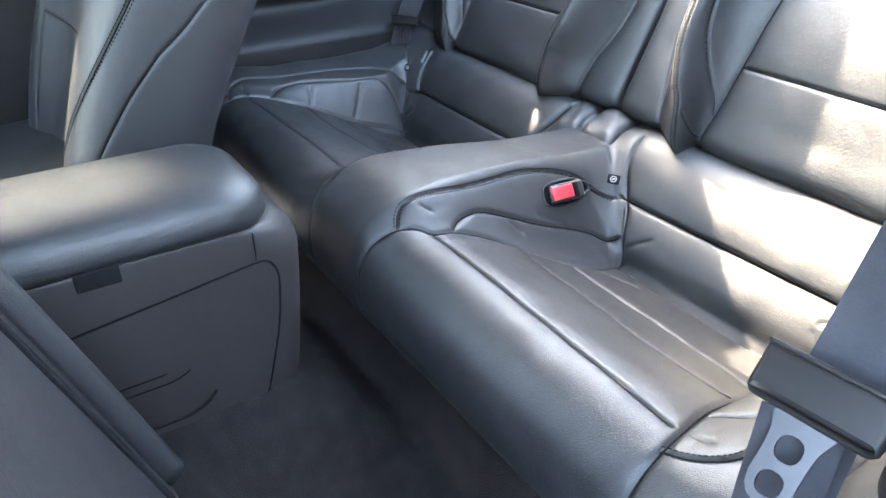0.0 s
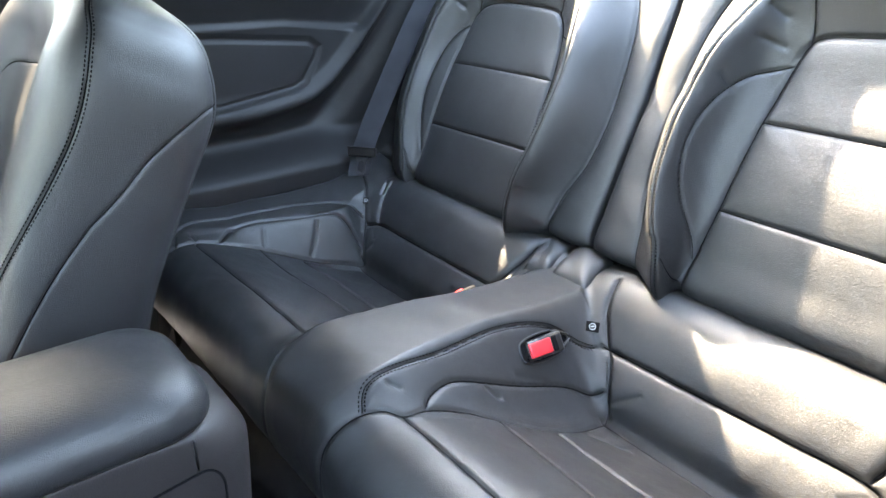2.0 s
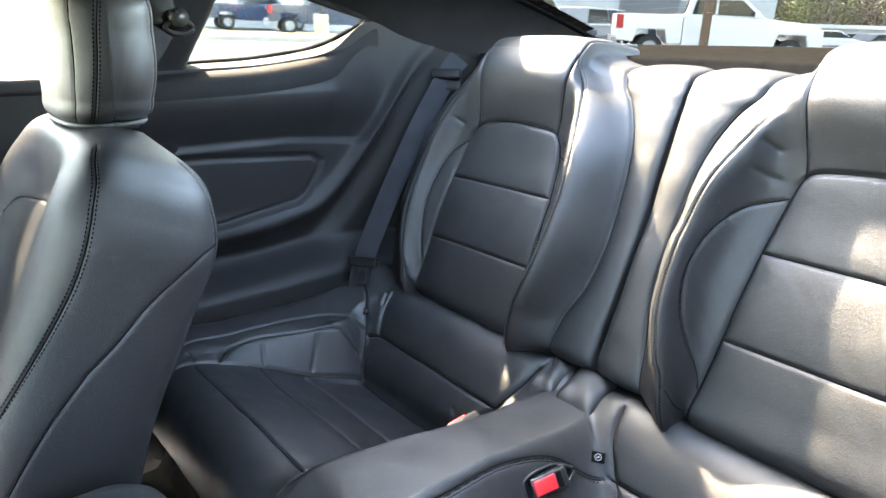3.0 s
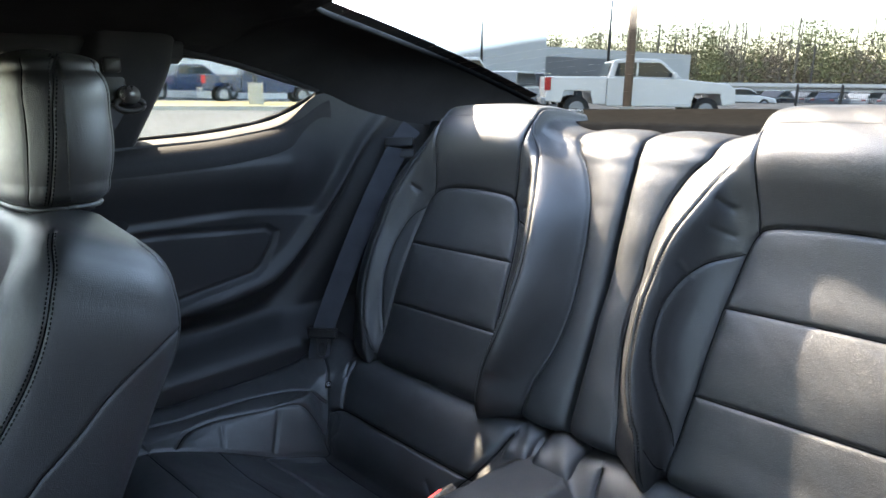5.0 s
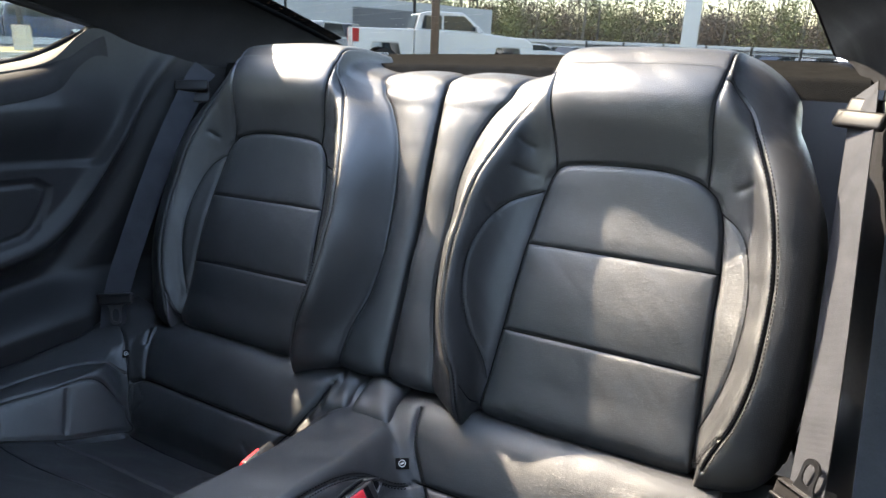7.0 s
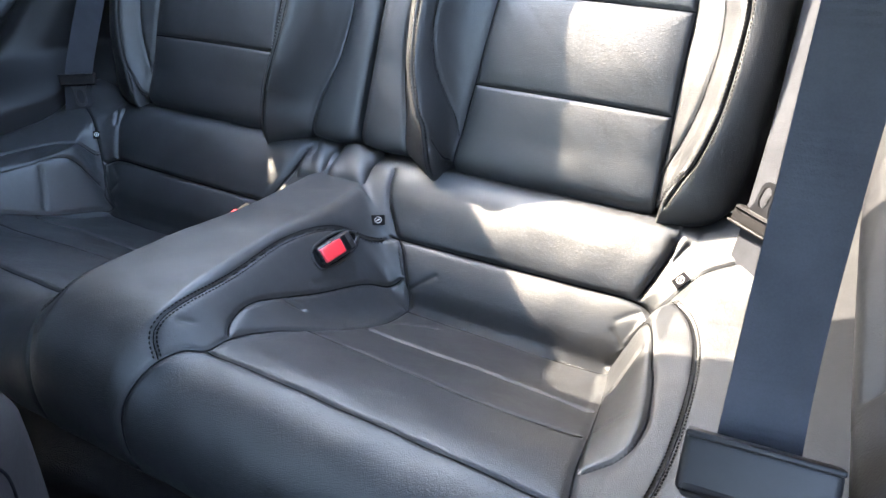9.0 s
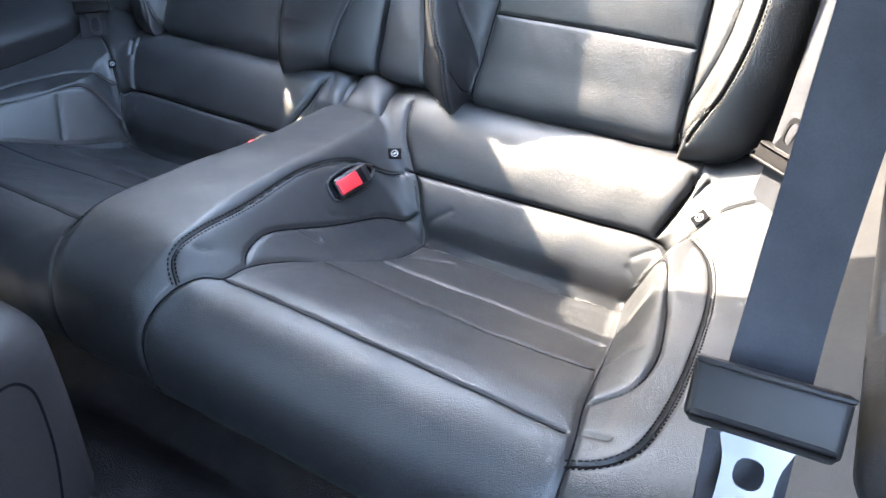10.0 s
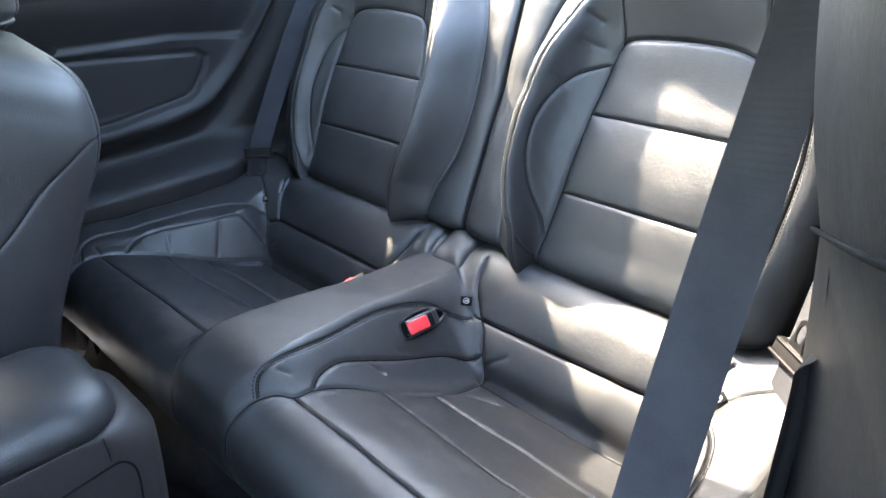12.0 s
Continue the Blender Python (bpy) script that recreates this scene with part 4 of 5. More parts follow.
def closed_cover(name, surface, seams, parent, areas, n_around, n_up, seed):
    a, v = np.meshgrid(np.linspace(0, 1, n_around), np.linspace(0, 1, n_up))
    p = surface(a, v)
    n = normals_of(p)
    centre = p.mean(axis=1, keepdims=True)
    n = n * np.sign(((p - centre) * n).sum(-1).mean())
    lines, double, single, deep = [], [], [], []
    for pts, depth, width, pillow, reach, rows in seams:
        line, par = line_on(surface, pts)
        lines.append((line, depth, width, pillow, reach))
        m = normal_at(surface, par[:, 0], par[:, 1])
        mid = surface(np.linspace(0, 1, 60)[None] + 0 * par[:, 1:2], par[:, 1:2] + 0 * np.linspace(0, 1, 60)[None]).mean(1)
        m = m * np.sign(((line - mid) * m).sum(-1))[:, None]
        deep.append(line - m * (pillow + .8 * depth))
        if rows:
            (double if rows == 2 else single).append((line - m * (pillow if rows == 2 else .6 * depth + pillow), m))
    d = -sink(p, lines) + .0003 * ripples(p, .12, seed)
    p = p + n * d[..., None]
    p[:, -1] = p[:, 0]
    for nm, keep in areas(a, v):
        part(nm, grid_mesh(nm, p, keep), LEATHER, parent)
    part("seam_shade", creases(deep), THREAD, parent, "dark line in place of the shade deep in the seams", False)["kind"] = "stuff"
    if double:
        part("double_stitching", stitches(double, .0036), THREAD, parent, "two rows of dark thread", False)["kind"] = "stuff"
    if single:
        part("single_stitching", stitches(single, 0, lift=.0008), THREAD, parent, "one row of dark thread", False)["kind"] = "stuff"


def seat_areas(a, v):
    face = (a > .664) & (a < .836) & (v < .73)
    rear = (a > .125) & (a < .375)
    upper = (a >= .60) & (a <= .90) & ~face
    return (("seat_insert", face), ("rear_cover", rear), ("upper_face", upper), ("side_cover", ~face & ~rear & ~upper))


front = thing("bucket_seat", "black leather front seat with stitched side bolsters, its back upright", "seat", (-.448, .35, .1), "front seats")
closed_cover("front", front_back, FRONT_SEAMS, front, seat_areas, 420, 300, 21)
part("seat_cushion", box((.50, .56, .16), (-.448, .10, .28), .06, (6, 0, 0), 5), LEATHER, front)
HEAD_SEAMS = [
    (((.93, .05), (.925, .35), (.935, .65), (.97, .88), (1.02, .96)), .0016, .0016, .0004, .006, 2),
    (((.875, .05), (.87, .4), (.872, .7), (.89, .93)), .0016, .0016, .0004, .006, 0),
    (((.125, .05), (.128, .4), (.125, .7), (.11, .93)), .0016, .0016, .0004, .006, 1),
    (((.57, .05), (.575, .35), (.565, .65), (.53, .9)), .0016, .0016, .0004, .006, 2),
]
head = thing("headrest", "black leather headrest with stitched seams on the front seat", "headrest", (-.448, .535, .85))
closed_cover("head", headrest, HEAD_SEAMS, head, lambda a, v: (("front_cover", (a > .5)), ("rear_cover", (a <= .5))), 240, 160, 31)
part("bottom_piping", tube([tuple(headrest(np.array([k / 40]), np.array([.045]))[0] + np.array((0, 0, -.004))) for k in range(41)], .0035, 6), LEATHER, head, "piping along the lower edge")
part("head_base", box((.17, .075, .010), (-.448, .530, .846), .004), LEATHER, head)
for s in (-1, 1):
    part("head_post", tube(((-.448 + s * .07, .528, .80), (-.448 + s * .07, .530, .855)), .006, 12), METAL, head, "chrome post")

# the driver's seat, its back tipped forward
near = thing("bucket_seat", "black leather driver's seat with its back tipped forward", "seat", (.36, .1, .1), "front seats")


def near_back(a, v):
    x, t = round_section(a, FRONT_WIDE(v) * .98, FRONT_THICK(v), 5.0)
    y, z = .205 - .19 * v, .25 + .60 * v
    return np.stack((.375 + x, y - .02 + .954 * t, z + .30 * t), -1)


closed_cover("near", near_back, [(((.06, .05), (.06, .4), (.05, .8), (.03, .95)), .004, .003, .004, .016, 1), (((.125, .05), (.125, .4), (.125, .8), (.11, .95)), .004, .003, .003, .014, 0)], near,
             lambda a, v: (("rear_cover", (a > .125) & (a < .375)), ("side_cover", ~((a > .125) & (a < .375)))), 200, 160, 41)
climb = np.linspace(.02, .93, 40)
edge = near_back(np.full(40, .352), climb) + np.array((0, .004, .003))
part("bolster_edge", tube([tuple(q) for q in edge], [.017 - .005 * c for c in climb], 16), LEATHER, near, "thick rolled leather edge of the back")
# a black bar stands in for the shade of the groove
groove = near_back(np.full(40, .322), climb) + np.array((0, .001, .001))
part("edge_groove_shade", tube([tuple(q) for q in groove], .0035, 8), CLOTH, near, "dark line in place of the shaded groove beside the rolled edge")
part("seat_cushion", box((.50, .50, .16), (.375, -.12, .27), .06, (6, 0, 0), 5), LEATHER, near)

console = thing("centre_console", "dark grained console with a padded leather armrest lid", "console", (-.035, .1, .2))


def plan(half, rear, radius, count=24):
    """Half an outline with rounded rear corners: from the near side's front round the rear to the far side's front."""
    turn = np.linspace(0, np.pi / 2, count)
    near = [(half - radius + radius * np.cos(a), rear - radius + radius * np.sin(a)) for a in turn]
    out = [(half, y) for y in np.linspace(-.45, rear - radius - .004, 40)] + near
    out += [(-x, y) for x, y in near[::-1]] + [(-half, y) for y in np.linspace(rear - radius - .004, -.45, 40)]
    return np.array(out)


def stacked(profile, middle):
    """Outlines one above another: (half, rear, radius, height)."""
    return np.stack([np.concatenate((plan(h, r, c) + (middle, 0), np.full((128, 1), z)), 1) for h, r, c, z in profile])


def side_half(z):
    return .0985 + .014 * (1 - np.clip((z - .10) / .33, 0, 1))


BODY_PROFILE = [(side_half(z), .506 - .034 * max(0, 1 - (z - .10) / .295) ** 1.4, .062, z) for z in np.linspace(.10, .395, 26)]
BODY_PROFILE += [(side_half(.395 + .052 * np.sin(a)) - .003 * (1 - np.cos(a)), .506 - .050 * (1 - np.cos(a)), .060, .395 + .052 * np.sin(a)) for a in np.linspace(.12, np.pi / 2, 12)]
BODY_PROFILE += [(.05, .40, .02, .4475), (.004, .35, .002, .4475)]
part("body", grid_mesh("body", stacked(BODY_PROFILE, -.0365)), CONSOLE, console)


def side_x(z):
    return -.0365 + float(side_half(z))


panel = rounded([(.10, .367), (.214, .380), (.33, .393), (.430, .4055), (.446, .405), (.4565, .390), (.4575, .368), (.450, .31), (.435, .255), (.421, .206), (.410, .203), (.37, .20), (.328, .198), (.312, .19), (.292, .142), (.285, .11), (.10, .11)], 2)
part("side_panel", mesh_from("side_panel", [(side_x(z) + e, y, z) for e in (.0030, -.004) for y, z in panel], [tuple(range(len(panel)))] + [(i, len(panel) + i, len(panel) + (i + 1) % len(panel), (i + 1) % len(panel)) for i in range(len(panel))]), CONSOLE, console, "smooth grained side panel with a fine joint", False)
part("panel_joint", tube([(side_x(z) + .0028, y, z) for y, z in panel if z > .205], .0014, 6), THREAD, console, "fine dark joint round the panel")
part("strip_end", box((.003, .0022, .036), (.0622, .434, .426), .0006), METAL, console, "small bright edge")
LID_PROFILE = [(.0985 - i, .470 - i, min(max(.058 - .55 * i, .003), .95 * (.0985 - i)), z) for i, z in ((.012, .4475), (.003, .448), (.0005, .452), (0, .458), (.0006, .466), (.003, .475), (.008, .4835), (.016, .491), (.026, .4965), (.038, .5005), (.055, .5035), (.075, .505), (.095, .5055), (.0984, .5056))]
lid = part("armrest_lid", grid_mesh("armrest_lid", stacked(LID_PROFILE, -.0365)), LEATHER, console, "padded black leather armrest lid")
# a dark band and line imitate the shadow under the overhanging lid
part("lid_shadow_gap", grid_mesh("gap", stacked([(.0965, .466, .056, .4478), (.0965, .466, .056, .4462)], -.0365)), GLOSSY, lid, "dark band in place of the shaded gap below the lid")
part("lid_edge_shade", tube([tuple(q) for q in stacked([(.0985, .469, .057, .4474)], -.0365)[0]], .0016, 6), CLOTH, lid, "dark line in place of the lid's shadow")
for level, name in ((7, "lid_seam"), (8, "lid_stitch")):
    part(name, tube([tuple(q + np.array((0, 0, .0005))) for q in stacked(LID_PROFILE, -.0365)[level]], .0009, 6), THREAD, lid, "fine dark seam")
# the recess is no hole: a black block gives its shade
latch = part("latch", box((.006, .044, .022), (.0632, .268, .4415), .0028, segments=3), CLOTH, console, "black block in place of the shaded latch recess")
part("latch_tab", box((.006, .036, .008), (.0658, .268, .4465), .0018), SATIN, latch)
part("latch_arch", tube([(.0648, y, z) for y, z in rounded([(.238, .4285), (.244, .440), (.252, .4525), (.268, .4545), (.284, .4525), (.292, .440), (.298, .4315)], 2)[:-4]], .0028, 8), LEATHER, latch, "raised leather edge over the latch")
part("latch_lip", box((.006, .062, .012), (.0638, .268, .4245), .0025), CONSOLE, latch)


# ---- outside: a sloping car park ----
TILT = Matrix.Translation((0, 0, -.13)) @ Vector((0, 0, 1)).rotation_difference(Vector((.0303, .0123, 1)).normalized()).to_matrix().to_4x4()
ASPHALT = material("pale_asphalt", (.14, .137, .134), .9, grain=.004, grain_size=.02, wear=.25, spread=.18)
CONCRETE = material("kerb_concrete", (.42, .40, .36), .85, grain=.002, grain_size=.01, wear=2)
DRY_GRASS = material("dry_grass", (.40, .32, .15), .95, spread=.3, grain=.02, grain_size=.04, wear=1.5)
WHITE = material("white_paint", (.78, .78, .78), .25, spread=.03, wear=1, coat=.5)
NAVY = material("dark_blue_paint", (.03, .05, .10), .22, spread=.05, wear=1, coat=.6)
BLACKISH = material("black_paint", (.02, .02, .023), .25, wear=1, coat=.5)
SILVER = material("grey_paint", (.30, .31, .33), .3, wear=1, coat=.5)
DARK_GLASS = material("dark_car_glass", (.03, .04, .045), .08, wear=2)
RUBBER = material("tyre_rubber", (.02, .02, .02), .8, wear=5)
LAMP_RED = material("red_lamp", (.5, .015, .02), .2, wear=5)
CLADDING = material("white_cladding", (.55, .56, .57), .7, spread=.06, wear=.4)
FASCIA = material("grey_fascia", (.16, .165, .18), .6, spread=.08, wear=.5)
BROWN_POLE = material("brown_pole", (.22, .15, .11), .7, wear=3)
DARK_STEEL = material("dark_steel", (.03, .03, .032), .6, wear=3)
BARK = material("grey_bark", (.26, .22, .18), .9, wear=2)
LEAF = material("spring_leaves", (.215, .22, .10), .7, spread=.45, wear=.4)
TWIGS = material("brown_twigs", (.24, .185, .145), .85, spread=.4, wear=.4)
# HAZE: the distant air's paleness is mixed into this colour
HAZE = material("hazy_woods", (.26, .235, .19), .9, spread=.35, wear=.3)
SIGN_BLUE = material("sign_blue", (.03, .12, .42), .4, wear=1)


def out(az, dist, z=0.0, turn=0.0):
    """A pose on the car park, seen from the car under a bearing (degrees, rightwards from straight back) at a distance; it faces the car, turned."""
    a = radians(az)
    return TILT @ pose(.55 + dist * math.sin(a), .3 + dist * math.cos(a), z, 0, 0, -az + turn)


def place(ob, m):
    ob.matrix_world = m
    return ob


def local(name, bm, mat, parent, label="", smooth=False):
    """A part in its thing's own axes."""
    if isinstance(bm, bmesh.types.BMesh):
        me = bpy.data.meshes.new(name)
        bm.to_mesh(me)
        bm.free()
    else:
        me = bm
    me.materials.append(mat)
    if smooth:
        me.polygons.foreach_set("use_smooth", np.ones(len(me.polygons), bool))
    ob = new(name, me)
    ob.parent = parent
    return tagged(ob, label)


g = structure("ground", mesh_from("ground", [TILT @ Vector((x, y, 0)) for x, y in ((-900, -600), (900, -600), (900, 900), (-900, 900))], [(0, 1, 2, 3)]), ASPHALT, "pale worn car park asphalt", False)


def strip(name, near, far, mat, label, h, az0=-110, az1=-46):
    n = 24
    ring = [(az0 + (az1 - az0) * i / n) for i in range(n + 1)]
    verts = [TILT @ Vector((.55 + d * math.sin(radians(a)), .3 + d * math.cos(radians(a)), z)) for a in ring for d, z in ((near, -.05), (near, h), (far, h), (far, -.05))]
    faces = [(4 * i + k, 4 * i + 4 + k, 4 * i + 5 + k, 4 * i + 1 + k) for i in range(n) for k in range(3)]
    return structure(name, mesh_from(name, verts, faces), mat, label, False)


strip("kerb", 27.5, 27.9, CONCRETE, "pale concrete kerb", .16)
strip("verge", 27.9, 34.0, DRY_GRASS, "strip of dry yellow grass behind the kerb", .14)


def extrude(profile, y0, y1, bevel=.04):
    """A body from a side profile (x, z), drawn across y, its edges rounded."""
    bm = bmesh.new()
    vs = [bm.verts.new((x, y0, z)) for x, z in profile]
    f = bm.faces.new(vs)
    r = bmesh.ops.extrude_face_region(bm, geom=[f])
    bmesh.ops.translate(bm, vec=(0, y1 - y0, 0), verts=[v for v in r["geom"] if isinstance(v, bmesh.types.BMVert)])
    bmesh.ops.recalc_face_normals(bm, faces=bm.faces[:])
    if bevel:
        bmesh.ops.bevel(bm, geom=bm.edges[:], offset=bevel, segments=2, profile=.6, affect="EDGES")
    return bm


def wheel(parent, x, y, r, w=.24):
    tyre = local("tyre", tube([(x, y - w / 2, r), (x, y - w / 2 + .02, r), (x, y + w / 2 - .02, r), (x, y + w / 2, r)], [r * .93, r, r, r * .93], 24), RUBBER, parent, "", True)
    local("rim", tube([(x, y - w / 2 - .01, r), (x, y + w / 2 + .01, r)], r * .6, 12), SILVER, tyre)


def pickup(label, paint, m):
    """A crew-cab pickup, its tail at -x."""
    t = thing("pickup_truck", label, "truck")
    local("bed", extrude([(-2.95, .62), (-2.95, 1.38), (-1.05, 1.40), (-1.05, .55), (-1.45, .55), (-1.55, .95), (-2.35, .95), (-2.45, .58)], -.98, .98, .05), paint, t)
    local("cabin_body", extrude([(-1.04, .50), (-1.04, 1.40), (1.22, 1.36), (2.70, 1.22), (2.92, 1.05), (2.95, .60), (2.55, .55), (2.45, .92), (1.68, .92), (1.58, .50)], -.98, .98, .05), paint, t)
    local("roof", extrude([(-1.00, 1.38), (-.86, 1.88), (-.6, 1.95), (.45, 1.96), (.62, 1.92), (1.30, 1.36)], -.84, .84, .05), paint, t)
    for s in (-1, 1):
        local("rear_side_window", slab([(-.80, s * .845, 1.42), (-.15, s * .845, 1.42), (-.15, s * .845, 1.84), (-.72, s * .845, 1.82)], (0, s * .006, 0)), DARK_GLASS, t)
        local("front_side_window", slab([(-.08, s * .845, 1.42), (1.10, s * .845, 1.40), (.58, s * .845, 1.84), (-.08, s * .845, 1.84)], (0, s * .006, 0)), DARK_GLASS, t)
        local("door_mirror", box((.12, .22, .2), (.98, s * 1.08, 1.45), .04), paint, t)
        local("tail_lamp", box((.20, .10, .40), (-2.88, s * .955, 1.16), .02), LAMP_RED, t, "red tail lamp")
        for x in (-1.95, 2.05):
            wheel(t, x, s * .86, .40)
    local("rear_window", slab([(-1.01, -.70, 1.44), (-1.01, .70, 1.44), (-.90, .66, 1.84), (-.90, -.66, 1.84)], (-.006, 0, 0)), DARK_GLASS, t)
    local("tailgate", box((.03, 1.55, .56), (-2.965, 0, 1.10), .015), paint, t)
    local("bumper", box((.16, 1.9, .22), (-2.98, 0, .62), .05), SILVER, t, "chrome-grey bumper")
    local("number_plate", box((.02, .30, .15), (-3.07, 0, .66), .005), WHITE, t)
    return place(t, m)


def car(name, label, paint, m, tall=1.45, long=4.6, suv=False, top=None):
    t = thing(name, label, "car", group="parked cars")
    h, L = tall, long / 2
    w = .95
    if suv:
        body = [(-L, .40), (-L, 1.02), (L * .55, 1.04), (L * .97, .90), (L, .42)]
        roof = [(-L * .98, 1.02), (-L * .93, h - .06), (-L * .82, h), (L * .22, h), (L * .55, 1.03)]
    else:
        body = [(-L, .38), (-L * .98, .86), (-L * .6, .94), (L * .5, .90), (L * .95, .72), (L, .38)]
        roof = [(-L * .78, .92), (-L * .35, h - .03), (-L * .1, h), (L * .12, h - .02), (L * .52, .89)]
    local("body", extrude(body, -w, w, .08), paint, t)
    local("roof", extrude(roof, -w * .82, w * .82, .06), top or paint, t)
    glass = [(x * .93, z if z < h - .12 else h - .10) for x, z in roof]
    local("side_glass", extrude([(x, max(z, roof[0][1] + .03)) for x, z in glass], -w * .825, w * .825, 0), DARK_GLASS, t)
    for s in (-1, 1):
        for x in (-L * .62, L * .62):
            wheel(t, x, s * (w - .1), .33 if not suv else .38)
        local("tail_lamp", box((.05, .28, .12), (-L * .985, s * .70, .80), .02), LAMP_RED, t, "red tail lamp")
    return place(t, m)


pickup("white crew-cab pickup truck parked across the car park", WHITE, out(-30.3, 23.5, 0, 12))
pickup("dark blue pickup truck parked on the verge", NAVY, out(-60.4, 38.0, 0, 10))
pickup("dark blue pickup truck parked beside another", NAVY, out(-65.5, 43.0, 0, 14))
car("off_road_car", "dark blue boxy off-road car with a white roof", NAVY, out(-44.6, 23.0, 0, 25), 1.95, 4.4, True, WHITE)
car("parked_car", "dark grey estate car parked by the building", SILVER, out(-39.6, 36.0, 0, 70), 1.75, 4.6, True)
car("parked_car", "black estate car parked by the building", BLACKISH, out(-38.0, 40.0, 0, 80), 1.75, 4.6, True)
car("parked_car", "white saloon car parked behind the fence", WHITE, out(-22.2, 58.0, -.35, 5))
row = ((-19.8, BLACKISH, "black"), (-18.0, SILVER, "grey"), (-16.2, NAVY, "dark blue"), (-14.4, WHITE, "white"), (-12.4, SILVER, "grey"), (-8.6, BLACKISH, "black"), (-6.6, WHITE, "white"), (-4.6, NAVY, "dark blue"), (-2.4, SILVER, "grey"), (0.2, WHITE, "white"))
for az, paint, colour in row:
    car("parked_car", colour + " saloon car in a row behind the fence", paint, out(az, 61.0 + (az * 7) % 5, -.5, 62 + (az * 13) % 20))


def pole(label, az, dist, h, r, mat, lamp=False, z=0.0):
    t = thing("lamp_post" if lamp else "utility_pole", label, "pole")
    local("shaft", tube([(0, 0, -.3), (0, 0, h * .5), (0, 0, h)], [r, r * .9, r * .75], 12), mat, t, "", True)
    local("base", box((r * 3.2, r * 3.2, .55), (0, 0, .25), .03), CONCRETE if not lamp else mat, t)
    if lamp:
        for s in (-1, 1):
            local("lamp_head", box((.7, .25, .12), (s * .55, 0, h), .04), mat, t)
    return place(t, out(az, dist, z))


pole("brown wooden pole standing in front of the truck", -30.75, 21.5, 9.0, .135, BROWN_POLE)
pole("thin dark steel lamp post by the building", -32.4, 44.0, 9.0, .10, DARK_STEEL)
pole("thin dark steel lamp post by the building", -42.5, 44.0, 9.0, .09, DARK_STEEL)
pole("tall dark lamp post before the woods", -27.4, 95.0, 8.3, .12, DARK_STEEL, True, -.8)
pole("thin dark lamp post before the woods", -17.8, 80.0, 6.2, .10, DARK_STEEL, True, -.8)
post = thing("bollard", "square tan concrete pole base on the verge", "bollard")
local("block", box((.62, .62, .95), (0, 0, .45), .03), CONCRETE, post)
local("shaft", tube([(0, 0, .9), (0, 0, 7.0)], .10, 10), DARK_STEEL, post)
place(post, out(-60.7, 30.5, .1))

# the dealer's building
hall = thing("showroom_building", "long white clad building with a grey fascia and dark openings", "building")


def corner(az, d):
    return Vector((.55 + d * math.sin(radians(az)), .3 + d * math.cos(radians(az)), 0))


def wall_block(name, a, b, h, depth, mat, z0=-1.0, label=""):
    """A block whose front runs from a to b."""
    n = (b - a).cross(Vector((0, 0, 1))).normalized()
    n = n if n.dot(a) > 0 else -n
    pts = [a, b, b + n * depth, a + n * depth]
    return local(name, slab([TILT @ (q + Vector((0, 0, z0))) for q in pts], TILT.to_3x3() @ Vector((0, 0, h - z0))), mat, hall, label)


A, B, C, D = corner(-37.3, 58), corner(-64, 44), corner(-40.5, 56), corner(-26.2, 74)
wall_block("high_wall", B, A, 5.5, 20, CLADDING)
wall_block("low_wall", C, D, 4.2, 14, CLADDING)
wall_block("fascia", C + Vector((.1, -.5, 0)), corner(-32, 64.5), 3.4, .4, FASCIA, 1.9, "dark grey fascia band")
wall_block("far_wing", corner(-64.5, 47), corner(-84, 52), 4.6, 15, CLADDING)
for i in range(5):
    q = C.lerp(corner(-32, 64.5), (i + .25) / 5)
    r = C.lerp(corner(-32, 64.5), (i + .85) / 5)
    wall_block("doorway", q + Vector((.1, -.25, 0)), r + Vector((.1, -.25, 0)), 1.85, .2, DARK_GLASS if i % 2 else CLADDING, 0, "dark doorway" if i % 2 else "pale door")
wall_block("high_window", B.lerp(A, .55) + Vector((0, -.06, 0)), B.lerp(A, .60) + Vector((0, -.06, 0)), 4.2, .1, FASCIA, 3.0)
for i in range(6):
    wall_block("letter_bar", C.lerp(D, .19 + .018 * i) + Vector((.1, -.75, 0)), C.lerp(D, .203 + .018 * i) + Vector((.1, -.75, 0)), 2.85, .1, CLADDING, 2.5, "pale raised letter bar")
shed = thing("low_building", "long low white building with dark openings beyond the parked cars", "building")
a, b = corner(-24, 78), corner(4, 82)
local("wall", slab([TILT @ (q + Vector((0, 0, -2.0))) for q in (a, b, b + Vector((0, 9, 0)), a + Vector((0, 9, 0)))], (0, 0, 3.4)), CLADDING, shed)
local("roof_edge", slab([TILT @ (q + Vector((0, -.4, 1.25))) for q in (a, b, b + Vector((0, 10, 0)), a + Vector((0, 10, 0)))], (0, 0, .35)), WHITE, shed, "pale roof edge")
for i in range(12):
    q, r = a.lerp(b, (i + .15) / 12), a.lerp(b, (i + .75) / 12)
    local("opening", slab([TILT @ (k + Vector((0, -.05, z))) for k, z in ((q, -1.6), (r, -1.6), (r, .8), (q, .8))], (0, -.05, 0)), DARK_GLASS, shed, "dark opening")

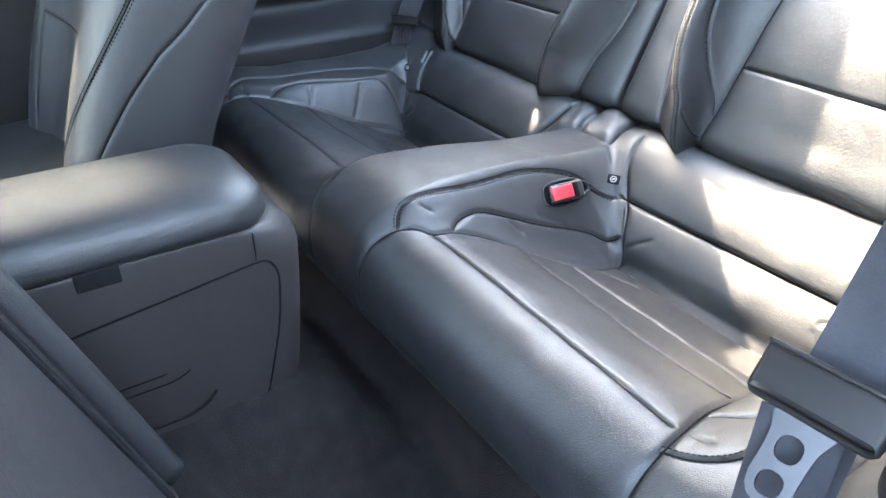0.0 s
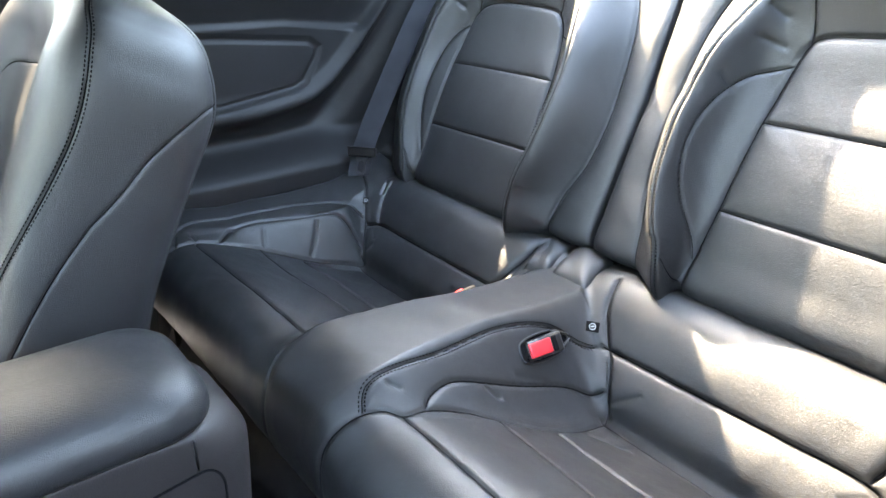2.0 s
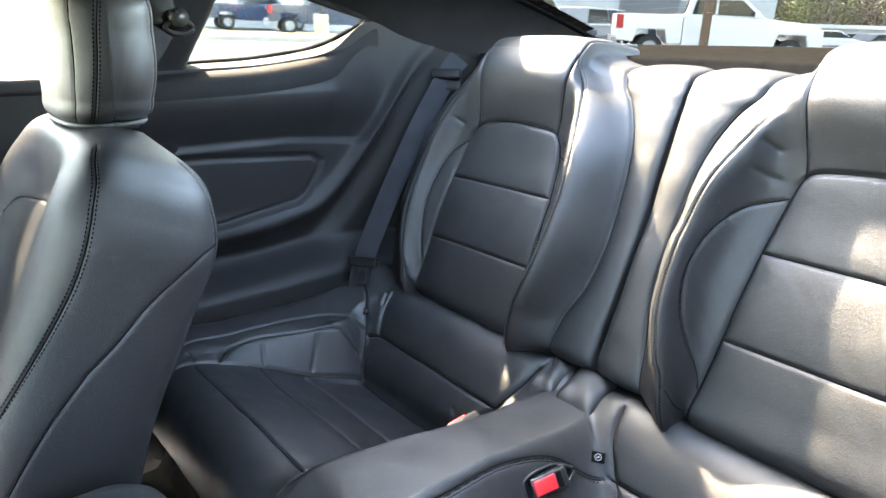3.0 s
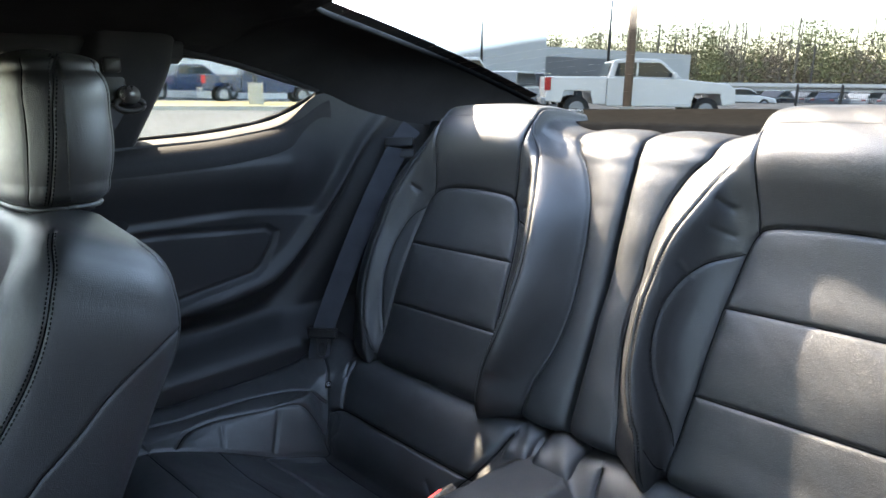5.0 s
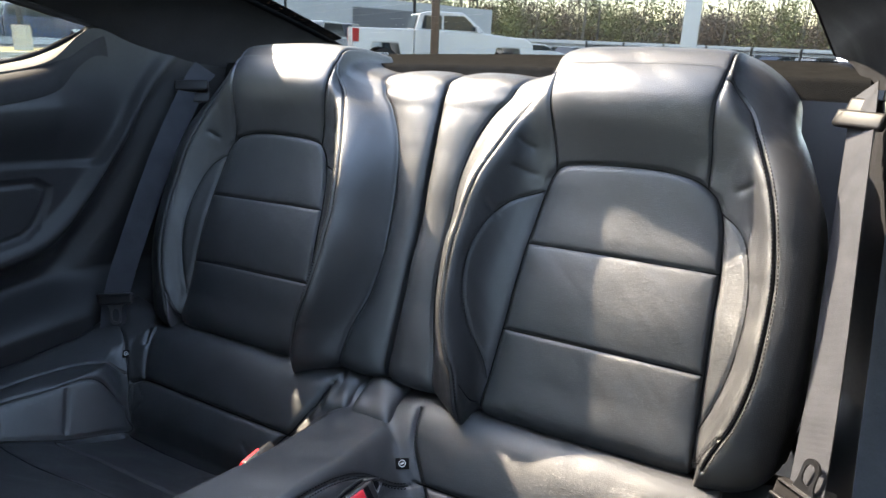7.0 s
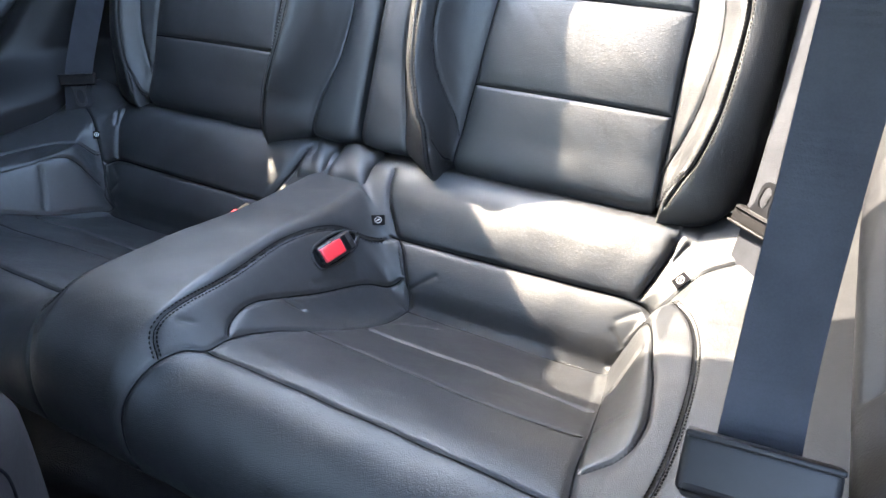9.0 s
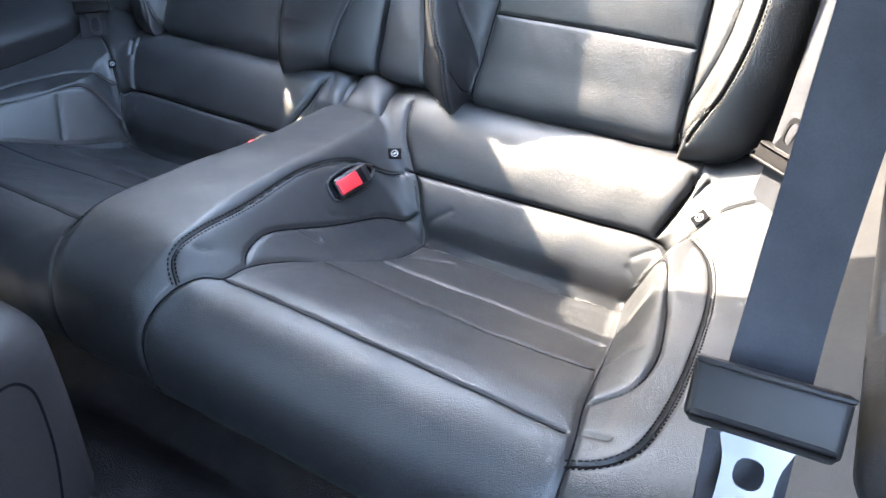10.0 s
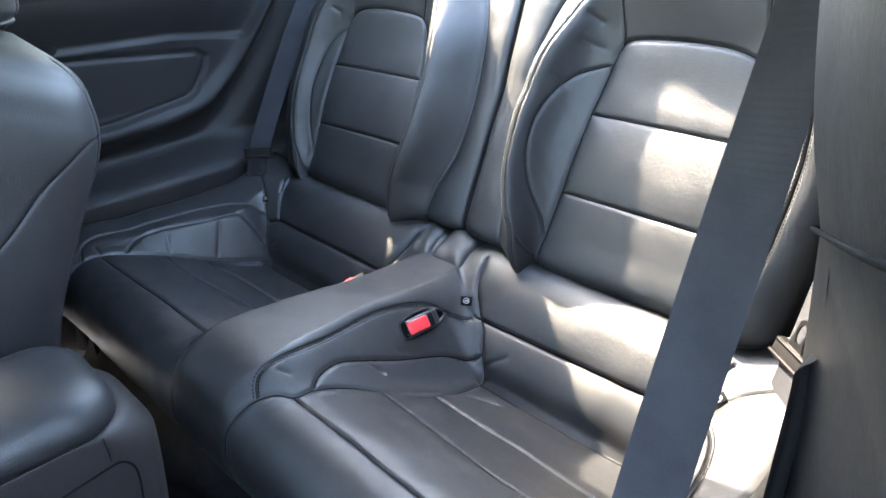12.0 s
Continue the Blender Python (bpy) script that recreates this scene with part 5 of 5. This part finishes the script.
# fence with rails and bars
fence = thing("metal_fence", "black metal fence of thin upright bars", "fence")
a, b = corner(-18.6, 44), corner(14, 40)
for i in range(11):
    q = a.lerp(b, i / 10)
    local("post", tube([TILT @ (q + Vector((0, 0, -.9))), TILT @ (q + Vector((0, 0, 1.35)))], .07, 6), DARK_STEEL, fence)
for z in (-.4, .95, 1.15):
    local("rail", tube([TILT @ (a + Vector((0, 0, z))), TILT @ (b + Vector((0, 0, z)))], .025, 5), DARK_STEEL, fence)
verts, faces = [], []
for i in range(240):
    q = a.lerp(b, i / 239)
    k = len(verts)
    verts += [TILT @ (q + Vector((dx, 0, z))) for dx, z in ((-.012, -.8), (.012, -.8), (.012, 1.25), (-.012, 1.25))]
    verts += [TILT @ (q + Vector((dx, .024, z))) for dx, z in ((-.012, -.8), (.012, -.8), (.012, 1.25), (-.012, 1.25))]
    faces += [(k, k + 1, k + 2, k + 3), (k + 5, k + 4, k + 7, k + 6), (k + 4, k, k + 3, k + 7), (k + 1, k + 5, k + 6, k + 2)]
local("bars", mesh_from("bars", verts, faces), DARK_STEEL, fence)["kind"] = "stuff"

# roadside sign
sign = thing("roadside_sign", "tall white pylon sign with a blue lettered panel", "sign")
local("pylon", box((1.15, .5, 6.0), (-.2, 0, 2.2), .05), WHITE, sign)
local("head_panel", box((3.0, .6, .85), (0, 0, 6.15), .05), WHITE, sign)
local("blue_panel", box((3.0, .6, 1.0), (0, 0, 5.2), .05), SIGN_BLUE, sign)
oval = tube([(0, -.30, 6.15), (0, -.34, 6.15)], .34, 32)
for v in oval.vertices:
    v.co.x *= 1.9
local("emblem", oval, SIGN_BLUE, sign, "plain blue oval")
for word, z in (("PRE-OWNED", 5.33), ("VEHICLES", 4.88)):
    f = bpy.data.curves.new("lettering", "FONT")
    f.body, f.size, f.align_x, f.extrude = word, .46, "CENTER", .01
    ob = new("lettering", f)
    dg = bpy.context.evaluated_depsgraph_get()
    me = bpy.data.meshes.new_from_object(ob.evaluated_get(dg))
    bpy.data.objects.remove(ob)
    me.transform(pose(0, -.31, z, 90, 0, 0))
    local("lettering", me, WHITE, sign, "white lettering on the blue panel")
place(sign, out(-10.7, 55.0, 0, 0))

# woods beyond
rng = np.random.default_rng(7)


def woods(name, label, mat, count, az0, az1, d0, d1, h0, h1, spread, per, leaf):
    verts, faces = [], []
    for _ in range(count):
        base = corner(rng.uniform(az0, az1), rng.uniform(d0, d1))
        h = rng.uniform(h0, h1)
        r = spread * rng.uniform(.6, 1.3)
        n = per
        c = rng.normal(size=(n, 3)) * (r, r, h * .22) + (0, 0, h * .62)
        c[:, 2] = np.clip(c[:, 2], h * .12, h)
        c[:, :2] *= (1.15 - .8 * (c[:, 2:3] / h)) * 1.2
        for q in c:
            k = len(verts)
            u = rng.normal(size=(3, 3)) * leaf
            verts += [TILT @ (base + Vector(q + e) + Vector((0, 0, -1.5))) for e in u]
            faces.append((k, k + 1, k + 2))
    ob = structure(name, mesh_from(name, verts, faces), mat, label, False)
    ob["kind"] = "stuff"


def trunks(count, az0, az1):
    verts, faces = [], []
    for _ in range(count):
        b = corner(rng.uniform(az0, az1), rng.uniform(98, 125))
        h, r = rng.uniform(8, 13.5), rng.uniform(.06, .16)
        limbs = [(Vector((0, 0, -2)), Vector((rng.normal() * .3, 0, h)), r)]
        for _ in range(7):
            z = rng.uniform(.35, .95) * h
            e = Vector((rng.normal() * 1.1, rng.normal() * 1.1, z + rng.uniform(.4, 1.8)))
            limbs.append((Vector((0, 0, z)), e, r * .4))
        for p0, p1, w in limbs:
            k = len(verts)
            for p, ww in ((p0, w), (p1, w * .3)):
                verts += [TILT @ (b + p + Vector((ww * math.cos(t), ww * math.sin(t), 0))) for t in (0, 2.09, 4.19)]
            faces += [(k, k + 1, k + 4, k + 3), (k + 1, k + 2, k + 5, k + 4), (k + 2, k, k + 3, k + 5)]
    ob = structure("bare_trees", mesh_from("bare_trees", verts, faces), BARK, "bare grey trunks and branches of spring woods", False)
    ob["kind"] = "stuff"


woods("evergreen_woods", "green spring crowns along the edge of the woods", LEAF, 120, -38, 30, 95, 125, 7.0, 12.0, 1.5, 620, .13)
woods("brown_woods", "brown leafless undergrowth of the woods", TWIGS, 150, -38, 30, 100, 128, 6.0, 11.5, 2.2, 620, .12)
woods("distant_woods", "grey-brown woods far behind, the air's haze put into their colour", HAZE, 170, -38, 30, 128, 140, 5.5, 9.0, 2.4, 200, .42)
woods("side_woods", "green spring crowns beyond the far side of the car park", LEAF, 14, -100, -74, 80, 95, 5, 8.0, 1.3, 240, .26)
trunks(190, -38, 30)
